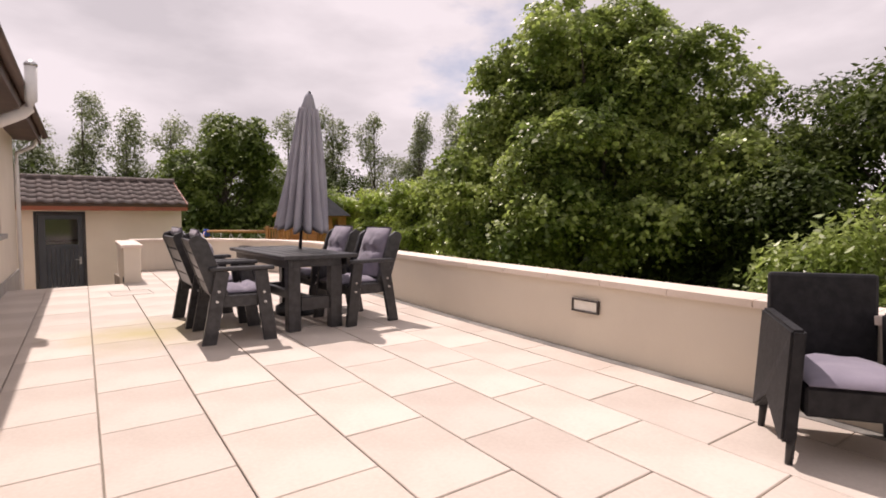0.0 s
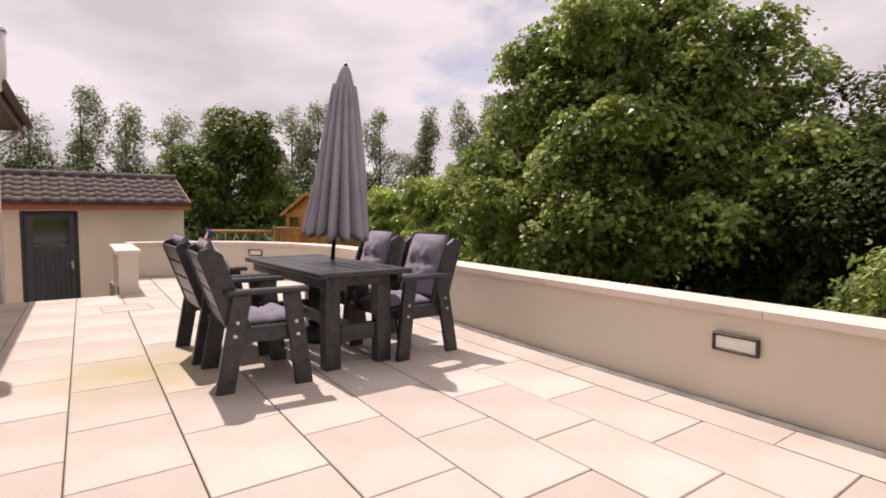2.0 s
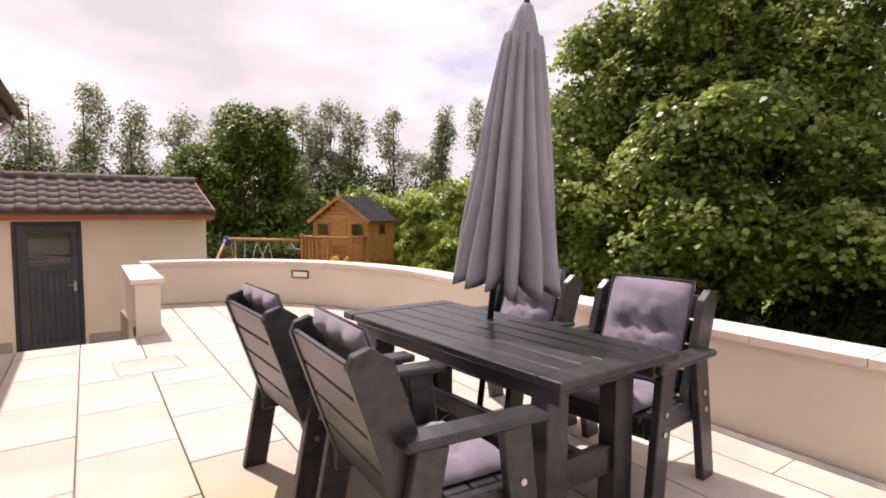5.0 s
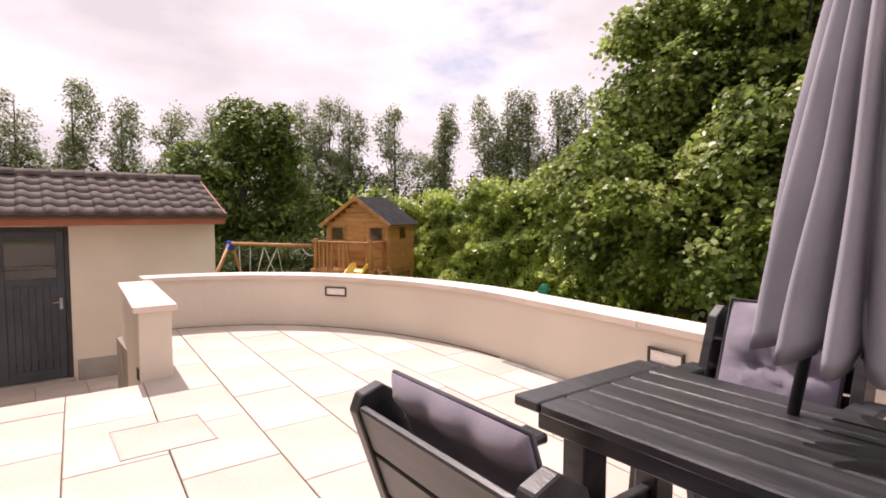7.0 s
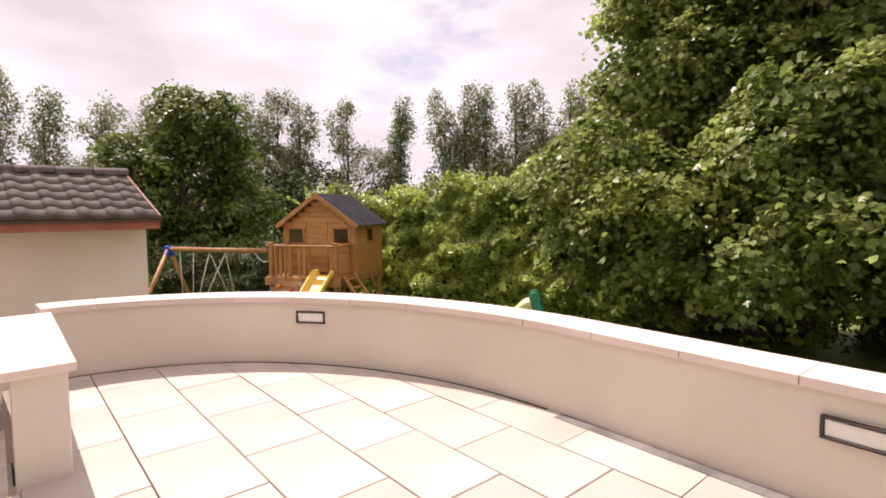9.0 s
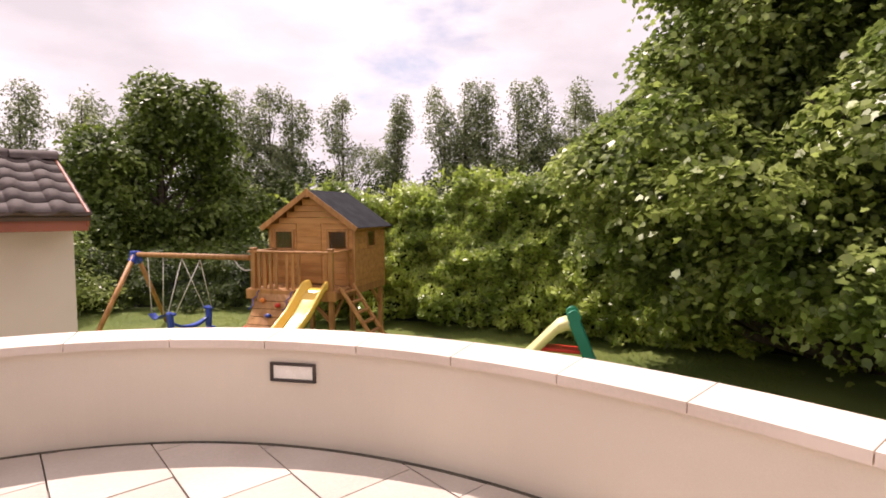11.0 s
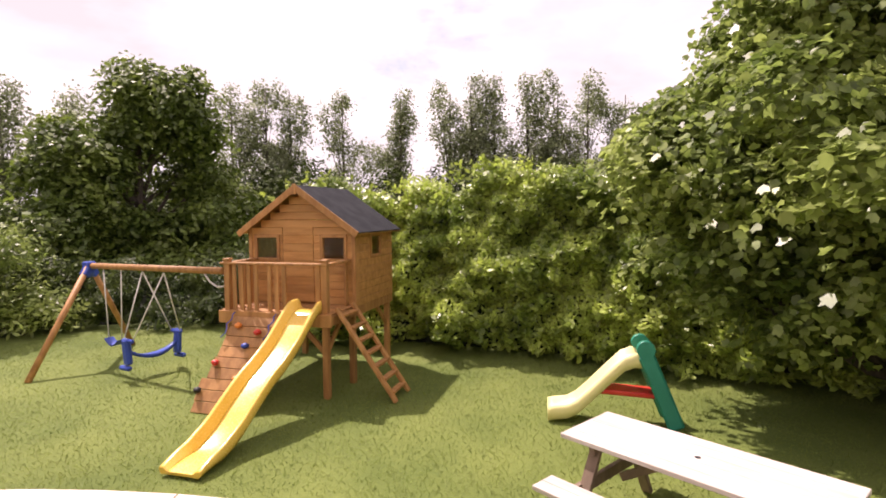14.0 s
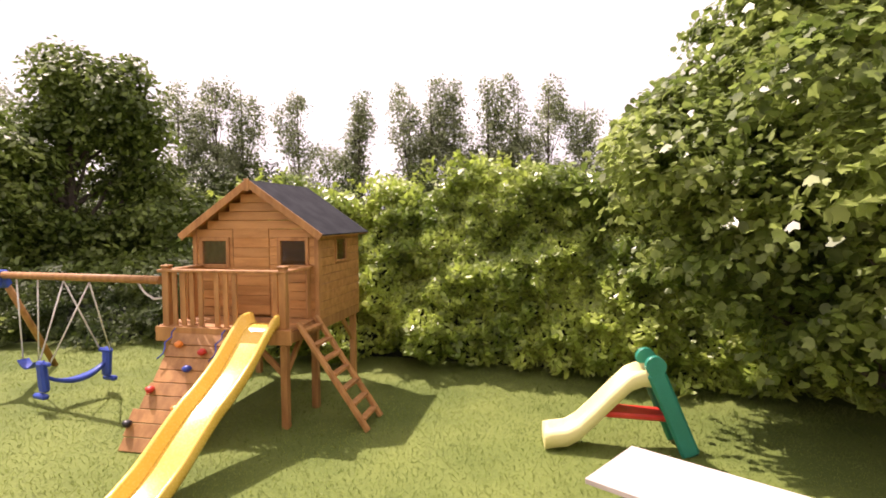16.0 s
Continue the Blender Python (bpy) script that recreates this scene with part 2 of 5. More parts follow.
def join(bm, b):
    at = {}
    for v in b.verts:
        at[v] = bm.verts.new(v.co)
    for f in b.faces:
        g = bm.faces.new([at[v] for v in f.verts])
        g.smooth = f.smooth
    b.free()


def made_box(x0, x1, y0, y1, z0, z1, bevel=0.0, m=None, seg=1):
    return box(bmesh.new(), x0, x1, y0, y1, z0, z1, bevel, m, seg)


def beam(bm, a, b, w, h, bevel=0.006, up=(0, 0, 1)):
    """A squared bar from a to b, w wide and h deep."""
    a, b = Vector(a), Vector(b)
    z = (b - a).normalized()
    x = Vector(up).cross(z)
    if x.length < 1e-4:
        x = Vector((1, 0, 0))
    x.normalize()
    y = z.cross(x)
    m = Matrix((x, y, z)).transposed().to_4x4()
    m.translation = a
    return box(bm, -w / 2, w / 2, -h / 2, h / 2, 0, (b - a).length, bevel, m)


def tube(bm, pts, radii, n=10, caps=True):
    """A round bar along pts; radii is one number or one for each point."""
    pts = [Vector(p) for p in pts]
    if not isinstance(radii, (list, tuple)):
        radii = [radii] * len(pts)
    rings = []
    ref = Vector((0.31, 0.17, 0.93))
    for i, p in enumerate(pts):
        way = (pts[min(i + 1, len(pts) - 1)] - pts[max(i - 1, 0)]).normalized()
        x = ref.cross(way)
        if x.length < 0.05:
            x = Vector((1, 0, 0)).cross(way)
        x.normalize()
        y = way.cross(x)
        rings.append([bm.verts.new(p + radii[i] * (math.cos(k * math.tau / n) * x + math.sin(k * math.tau / n) * y)) for k in range(n)])
    for r, s in zip(rings, rings[1:]):
        for k in range(n):
            bm.faces.new((r[k], r[(k + 1) % n], s[(k + 1) % n], s[k])).smooth = True
    if caps:
        bm.faces.new(rings[0][::-1])
        bm.faces.new(rings[-1])
    return bm


def prism(bm, poly, z0, z1, m=None):
    """An upright prism over the polygon poly (counter-clockwise)."""
    lo = [bm.verts.new((x, y, z0)) for x, y in poly]
    hi = [bm.verts.new((x, y, z1)) for x, y in poly]
    fs = [bm.faces.new(lo[::-1]), bm.faces.new(hi)]
    for i in range(len(poly)):
        j = (i + 1) % len(poly)
        fs.append(bm.faces.new((lo[i], lo[j], hi[j], hi[i])))
    if m is not None:
        bmesh.ops.transform(bm, matrix=m, verts=lo + hi)
    return bm


def clip(poly, a, b):
    """The piece of a polygon to the left of the line from a to b."""
    out = []
    side = lambda p: (b[0] - a[0]) * (p[1] - a[1]) - (b[1] - a[1]) * (p[0] - a[0])
    for i, p in enumerate(poly):
        q = poly[(i + 1) % len(poly)]
        sp, sq = side(p), side(q)
        if sp >= 0:
            out.append(p)
        if sp * sq < 0:
            k = sp / (sp - sq)
            out.append((p[0] + k * (q[0] - p[0]), p[1] + k * (q[1] - p[1])))
    return out


# ---- terrace: ground, walls ----
LAWN, YARD = -1.2, -1.07
WALL_TOP, CAP_TOP = 0.585, 0.635


def wall_line(off):
    """The parapet's plan, off metres outside its inner face: a straight run, then an elliptical sweep."""
    pts = [(4.95 + off, -4.0), (5.20 + off, 0.5), (5.47 + off, 5.0)]
    for k in range(0, 41):
        a = radians(-4 + k * 94 / 40)
        pts.append((3.2 + (2.60 + off) * math.cos(a), 9.45 + (3.27 + off) * math.sin(a)))
    return pts


def strip(bm, inner, outer, z0, z1):
    """A wall between two plan lines."""
    rows = [[bm.verts.new((*p, z)) for p in line] for line, z in ((inner, z0), (inner, z1), (outer, z1), (outer, z0))]
    for i in range(len(inner) - 1):
        for a, b in ((0, 1), (1, 2), (2, 3), (3, 0)):
            bm.faces.new((rows[a][i], rows[a][i + 1], rows[b][i + 1], rows[b][i]))
    bm.faces.new([rows[k][0] for k in range(4)])
    bm.faces.new([rows[k][-1] for k in (3, 2, 1, 0)])
    bmesh.ops.recalc_face_normals(bm, faces=bm.faces)
    return bm


ground = bmesh.new()
bmesh.ops.create_grid(ground, x_segments=120, y_segments=120, size=1)
for v in ground.verts:
    d = math.hypot(v.co.x, v.co.y)
    s = 14 + 900 * max(0, d - 0.25) ** 3
    v.co.x, v.co.y = v.co.x * s * 1.6, v.co.y * s * 1.6
    v.co.x += 8
    v.co.y += 14
    v.co.z = LAWN - 0.01 + (0.02 * noise.noise((v.co.x * 0.4, v.co.y * 0.4, 0)) if d < 0.6 else 0)
tagged(part("ground", ground, M_SOIL), "green mown lawn stretching to the hedge", "lawn", kind="structure")

wall = strip(bmesh.new(), wall_line(0), wall_line(0.26), -1.3, WALL_TOP)
parapet = tagged(part("wall_parapet", wall, M_RENDER), "low cream rendered parapet wall round the terrace", "wall", kind="structure")
PIER_SKEW = 0.064


def skewed(bm):
    """Leans a plan over to the paving's direction, about the pier's free end."""
    for v in bm.verts:
        v.co.x += PIER_SKEW * (v.co.y - 10.56)
    return bm


pier = skewed(made_box(2.83, 3.085, 10.57, 12.66, -1.3, WALL_TOP - 0.002, 0.006))
tagged(part("wall_pier", pier, M_RENDER), "cream rendered return wall ending in a pier", "wall", kind="structure")

# the fill under the paving
bed = bmesh.new()
mid = wall_line(0.13)
fill = [(-2.0, -4.0)] + mid + [(2.92, 12.8), (2.92, 10.5), (-2.0, 10.5)]
prism(bed, fill, -1.3, -0.042)
bmesh.ops.recalc_face_normals(bed, faces=bed.faces)
terrace = tagged(part("floor_terrace", bed, M_JOINT), "raised terrace paved with large pale sandstone slabs", "floor", kind="structure")
yard = made_box(-6, 3.2, 10.5, 15.1, -1.3, YARD - 0.03)
yard_floor = tagged(part("floor_yard", yard, M_JOINT), "lower paved yard before the outbuilding", "floor", kind="structure")

# ---- outbuilding ----
def wavy_tile(w, l, t):
    """One interlocking tile: a shallow S across its width, lying along +y up the slope."""
    bm = bmesh.new()
    prof = [(0.0, 0.0), (0.12, 0.030), (0.26, 0.038), (0.40, 0.028), (0.52, 0.004), (0.66, -0.004), (0.84, -0.002), (1.0, 0.004)]
    rows = []
    for y, dz in ((0, 0), (l, 0)):
        rows.append([bm.verts.new((p * w, y, z + dz)) for p, z in prof])
        rows.append([bm.verts.new((p * w, y, z + dz - t)) for p, z in prof])
    for i in range(len(prof) - 1):
        bm.faces.new((rows[0][i], rows[0][i + 1], rows[2][i + 1], rows[2][i])).smooth = True
        bm.faces.new((rows[1][i], rows[1][i + 1], rows[0][i + 1], rows[0][i]))
        bm.faces.new((rows[1][i + 1], rows[1][i], rows[3][i], rows[3][i + 1])).smooth = True
    return bm


def share(name, me, m, parent):
    ob = new(name, me)
    ob.parent = parent
    ob.matrix_basis = m
    return ob


def outbuilding():
    x0, x1, y0, y1 = -4.0, 4.65, 15.1, 17.45
    g = thing("outbuilding", pose(0, 0, 0), "cream rendered outbuilding with a brown pantile roof", "outbuilding")
    dx0, dx1, dt = 1.66, 2.62, 1.2
    bm = made_box(x0, dx0, y0, y0 + 0.2, YARD - 0.1, 1.31)
    box(bm, dx1, x1, y0, y0 + 0.2, YARD - 0.1, 1.31)
    box(bm, dx0, dx1, y0, y0 + 0.2, dt, 1.31)
    part("front_wall", bm, M_RENDER2, g)
    side = bmesh.new()
    prof = [(y0 + 0.2, YARD - 0.1), (y1, YARD - 0.1), (y1, 1.31), (16.27, 1.98), (y0 + 0.2, 1.55)]
    vs = [[side.verts.new((x, y, z)) for y, z in prof] for x in (x1 - 0.2, x1 - 0.003)]
    side.faces.new(vs[0][::-1])
    side.faces.new(vs[1])
    for i in range(len(prof)):
        j = (i + 1) % len(prof)
        side.faces.new((vs[0][i], vs[0][j], vs[1][j], vs[1][i]))
    part("gable_wall", side, M_RENDER2, g)
    part("back_wall", made_box(x0, x1 - 0.2, y1 - 0.2, y1, YARD - 0.1, 1.31), M_RENDER2, g)
    pl = made_box(dx1 + 0.05, x1 + 0.004, y0 - 0.012, y0 - 0.001, YARD - 0.1, -0.77)
    box(pl, x0, dx0 - 0.05, y0 - 0.012, y0 - 0.001, YARD - 0.1, -0.77)
    part("plinth", pl, M_PLINTH, g, "grey painted plinth")
    # the door
    fr = made_box(dx0, dx0 + 0.06, y0 - 0.01, y0 + 0.1, YARD, dt, 0.004)
    box(fr, dx1 - 0.06, dx1, y0 - 0.01, y0 + 0.1, YARD, dt, 0.004)
    box(fr, dx0 + 0.06, dx1 - 0.06, y0 - 0.01, y0 + 0.1, dt - 0.06, dt, 0.004)
    part("door_frame", fr, M_BLACK, g)
    leaf = bmesh.new()
    lx0, lx1, lz0, lz1 = dx0 + 0.063, dx1 - 0.063, YARD + 0.06, dt - 0.063
    gx0, gx1, gz0, gz1 = 1.87, 2.46, 0.46, 1.02
    for a in ((lx0, gx0, lz0, lz1), (gx1, lx1, lz0, lz1), (gx0, gx1, gz1, lz1), (gx0, gx1, 0.36, gz0), (gx0, gx1, lz0, lz0 + 0.16)):
        box(leaf, a[0], a[1], y0 + 0.012, y0 + 0.056, a[2], a[3], 0.004)
    door = part("door", leaf, M_DOOR, g, "dark slate painted door with a glazed top")
    w = (gx1 - gx0) / 7
    for k in range(7):
        part("board", made_box(gx0 + k * w + 0.003, gx0 + (k + 1) * w - 0.003, y0 + 0.024, y0 + 0.05, lz0 + 0.16, 0.36, 0.003), M_DOOR, door)
    pane = part("pane", made_box(gx0, gx1, y0 + 0.03, y0 + 0.036, gz0, gz1), M_GLASS, door)
    hb = made_box(lx1 - 0.075, lx1 - 0.035, y0 + 0.004, y0 + 0.012, 0.0, 0.17, 0.003)
    tube(hb, [(lx1 - 0.055, y0 + 0.006, 0.11), (lx1 - 0.055, y0 - 0.03, 0.11), (lx1 - 0.16, y0 - 0.032, 0.108)], 0.009, 8)
    part("handle", hb, M_STEEL, door, "worn brass lever handle")
    part("threshold", made_box(dx0 - 0.02, dx1 + 0.02, y0 - 0.07, y0 + 0.1, YARD - 0.02, YARD + 0.05, 0.006), M_PLINTH, g, "worn concrete threshold")
    # shelves with things inside the glazed door, dim
    part("inner_shelf", made_box(dx0 - 0.6, dx1 + 0.6, y1 - 0.75, y1 - 0.25, 0.45, 0.49), M_BROWNWOOD, g)
    # roof
    run, rise = 16.27 - 14.6, 2.02 - 1.40
    slope = math.atan2(rise, run)
    length = math.hypot(run, rise)
    decks = bmesh.new()
    for sgn in (1, -1):
        m = pose(0, 16.27, 1.985) @ pose(0, 0, 0, 0, 0, 0 if sgn > 0 else 180) @ pose(0, 0, 0, math.degrees(slope), 0, 0)
        xa, xb = (x0, x1 + 0.06) if sgn > 0 else (-x1 - 0.06, -x0)
        box(decks, xa, xb, -length, 0, -0.05, -0.012, 0, m)
    roof = part("roof", decks, M_FASCIA2, g)
    tw, tl = 0.30, length / 5.6
    me = bpy.data.meshes.new("tile")
    tb = wavy_tile(tw, tl * 1.12, 0.014)
    tb.to_mesh(me)
    tb.free()
    me.materials.append(M_TILE)
    rnd = random.Random(3)
    tilt = pose(0, 16.27, 2.0) @ pose(0, 0, 0, math.degrees(slope), 0, 0)
    for r in range(6):
        for c in range(19):
            m = tilt @ pose(x1 + 0.07 - (c + 1) * tw, -length - 0.03 + r * tl, 0.012 + 0.002 * rnd.random(), -1.6 + 0.3 * rnd.random(), 0, rnd.uniform(-0.25, 0.25))
            share("tile", me, m, roof)
    for k in range(14):
        xx = x1 + 0.07 - k * 0.45
        b = bmesh.new()
        n = 8
        rows = [[b.verts.new((x, 16.27 + 0.13 * math.cos(a), 1.985 + 0.10 * math.sin(a) + (0.008 if x > xx - 0.2 else 0))) for a in [math.pi * i / n for i in range(n + 1)]] for x in (xx, xx - 0.44)]
        for i in range(n):
            b.faces.new((rows[0][i], rows[0][i + 1], rows[1][i + 1], rows[1][i])).smooth = True
        b.faces.new(rows[0])
        part("ridge_tile", b, M_TILE, roof)
    part("fascia", made_box(x0, x1 + 0.05, 14.655, 14.685, 1.225, 1.385, 0.004), M_FASCIA, g, "red-brown fascia board")
    part("soffit", made_box(x0, x1 + 0.03, 14.69, 15.098, 1.245, 1.262), M_FASCIA, g)
    gut = bmesh.new()
    n = 8
    rows = [[gut.verts.new((x, 14.615 + 0.036 * math.cos(a), 1.395 + 0.036 * math.sin(a))) for a in [math.pi + math.pi * i / n for i in range(n + 1)]] for x in (x0, x1 + 0.06)]
    for i in range(n):
        gut.faces.new((rows[0][i], rows[0][i + 1], rows[1][i + 1], rows[1][i])).smooth = True
    part("gutter", gut, M_FASCIA2, g, "dark brown half-round gutter")
    vb = bmesh.new()
    beam(vb, (x1 + 0.045, 14.62, 1.33), (x1 + 0.045, 16.27, 1.945), 0.025, 0.15)
    part("verge_board", vb, M_FASCIA, g)


outbuilding()


# ---- house beside the terrace ----
def house():
    g = thing("house", pose(1.40, 12.6, 0, 0, 0, -3.5), "cream rendered house with brown eaves", "house")
    # local: x outwards, y along the wall, the corner at the origin
    w0, w1, s0, s1 = -5.3, -2.2, 0.86, 2.15
    bm = made_box(-0.3, 0, w1, 0, -1.3, 2.5)
    box(bm, -0.3, 0, -22, w0, -1.3, 2.5)
    box(bm, -0.3, 0, w0, w1, -1.3, s0)
    box(bm, -0.3, 0, w0, w1, s1, 2.5)
    part("wall", bm, M_RENDER2, g)
    part("end_wall", made_box(-6, -0.3, -0.3, 0, -1.3, 2.5), M_RENDER2, g)
    part("plinth", made_box(0.001, 0.03, -22, 0, -1.3, 0.16, 0.004), M_PLINTH, g, "grey plinth band")
    win = part("window", made_box(-0.16, -0.09, w0, w0 + 0.07, s0, s1, 0.006), M_WHITEPVC, g)
    part("frame", made_box(-0.16, -0.09, w1 - 0.07, w1, s0, s1, 0.006), M_WHITEPVC, win)
    part("frame", made_box(-0.16, -0.09, w0 + 0.07, w1 - 0.07, s1 - 0.07, s1, 0.006), M_WHITEPVC, win)
    part("frame", made_box(-0.16, -0.09, w0 + 0.07, w1 - 0.07, s0, s0 + 0.07, 0.006), M_WHITEPVC, win)
    part("mullion", made_box(-0.155, -0.095, (w0 + w1) / 2 - 0.035, (w0 + w1) / 2 + 0.035, s0 + 0.07, s1 - 0.07, 0.006), M_WHITEPVC, win)
    part("pane", made_box(-0.13, -0.12, w0 + 0.07, w1 - 0.07, s0 + 0.07, s1 - 0.07), M_GLASS, win)
    part("sill", made_box(-0.1, 0.07, w0 - 0.06, w1 + 0.06, s0 - 0.07, s0, 0.008), M_PLINTH, g, "grey concrete window sill")
    part("inner_wall", made_box(-3.4, -3.3, -22, -0.3, -1.3, 2.5), M_RENDER2, g)
    part("inner_floor", made_box(-3.3, -0.3, -22, -0.3, -0.05, -0.02), M_BROWNWOOD, g)
    part("soffit", made_box(-0.02, 0.38, -22, 0.3, 2.50, 2.52), M_FASCIA2, g)
    part("fascia", made_box(0.38, 0.405, -22, 0.3, 2.44, 2.62, 0.004), M_FASCIA2, g, "dark brown fascia board")
    gut = bmesh.new()
    n = 8
    rows = [[gut.verts.new((0.46 + 0.055 * math.cos(a), y, 2.60 + 0.055 * math.sin(a))) for a in [math.pi + math.pi * i / n for i in range(n + 1)]] for y in (-22, 0.3)]
    for i in range(n):
        gut.faces.new((rows[0][i + 1], rows[0][i], rows[1][i], rows[1][i + 1])).smooth = True
    part("gutter", gut, M_FASCIA2, g, "dark brown gutter")
    rf = bmesh.new()
    box(rf, -4.6, 0.45, -22, 0.32, 0, 0.06, 0.01, pose(0, 0, 2.60) @ pose(0.45, 0, 0) @ pose(0, 0, 0, 0, 24, 0) @ pose(-0.45, 0, 0))
    part("roof", rf, M_TILE, g)
    dp = tube(bmesh.new(), [(0.42, -0.12, 2.56), (0.30, -0.11, 2.36), (0.06, -0.10, 2.22), (0.055, -0.10, 2.0), (0.055, -0.10, -1.1)], 0.034, 10)
    part("downpipe", dp, M_WHITEPVC, g, "white downpipe")
    fl = tube(bmesh.new(), [(-0.05, -4.75, 2.02), (0.2, -4.74, 2.12), (0.47, -4.73, 2.27), (0.53, -4.73, 2.33), (0.555, -4.73, 2.42), (0.565, -4.73, 2.80)], 0.062, 16)
    flue = part("flue_pipe", fl, M_WHITEPVC, g, "white plastic flue pipe bending upwards")
    part("cage", tube(bmesh.new(), [(0.565, -4.73, 2.80), (0.565, -4.73, 2.83), (0.565, -4.73, 2.855)], [0.066, 0.064, 0.04], 12), M_STEEL, flue)


house()


# ---- wall lamps ----
def wall_lamp():
    g = thing("wall_lamp", pose(0, 0, 0), "bronze-framed brick light set in the parapet", "wall lamp", "brick lights along the parapet")
    # local: x into the terrace, y along the wall
    bm = bmesh.new()
    W, H = 0.145, 0.057
    for a in ((-W, W, H - 0.016, H), (-W, W, -H, -H + 0.016), (-W, -W + 0.018, -H + 0.016, H - 0.016), (W - 0.018, W, -H + 0.016, H - 0.016)):
        box(bm, -0.01, 0.016, *a, 0.003)
    part("bezel", bm, M_BRONZE, g)
    part("diffuser", made_box(-0.01, 0.006, -W + 0.018, W - 0.018, -H + 0.016, H - 0.016, 0.003), M_OPAL, g, "frosted opal glass")
    return g


lamp = wall_lamp()
lamp.matrix_world = pose(5.335, 3.04, 0.40, 0, 0, 176.8)
copy_thing(lamp, pose(5.648, 7.52, 0.41, 0, 0, 174.5))
a = radians(41.5)
copy_thing(lamp, pose(3.2 + 2.60 * math.cos(a) - 0.003, 9.45 + 3.27 * math.sin(a) - 0.003, 0.445, 0, 0, 180 + math.degrees(math.atan2(math.sin(a) * 2.60, math.cos(a) * 3.27))))


# ---- charcoal table and chairs ----
def dining_table():
    g = thing("dining_table", pose(3.90, 5.98, 0), "charcoal stained slatted wooden garden table", "table")
    W, L, T = 0.395, 0.885, 0.765
    part("end_board", made_box(-W, W, -L, -L + 0.12, T - 0.04, T, 0.006), M_BLACKWOOD, g)
    part("end_board", made_box(-W, W, L - 0.12, L, T - 0.04, T, 0.006), M_BLACKWOOD, g)
    n = 6
    w = 2 * W / n
    for k in range(n):
        part("slat", made_box(-W + k * w + 0.004, -W + (k + 1) * w - 0.004, -L + 0.124, L - 0.124, T - 0.04, T - 0.002, 0.006), M_BLACKWOOD, g)
    for s in (-1, 1):
        part("apron", made_box(s * (W - 0.083) - 0.02, s * (W - 0.083) + 0.02, -L + 0.06, L - 0.06, T - 0.125, T - 0.042, 0.005), M_BLACKWOOD, g)
        part("apron", made_box(-W + 0.12, W - 0.12, s * (L - 0.16) - 0.02, s * (L - 0.16) + 0.02, T - 0.125, T - 0.042, 0.005), M_BLACKWOOD, g)
        y = s * (L - 0.2)
        for x in (-0.265, 0.185):
            part("leg", made_box(x - 0.035, x + 0.095, y - 0.05, y + 0.05, 0, T - 0.042, 0.007), M_BLACKWOOD, g)
        part("foot_rail", made_box(-0.158, 0.158, y - 0.024, y + 0.024, 0.20, 0.335, 0.006), M_BLACKWOOD, g)
    part("stretcher", made_box(-0.03, 0.03, -L + 0.228, L - 0.228, 0.22, 0.32, 0.006), M_BLACKWOOD, g)


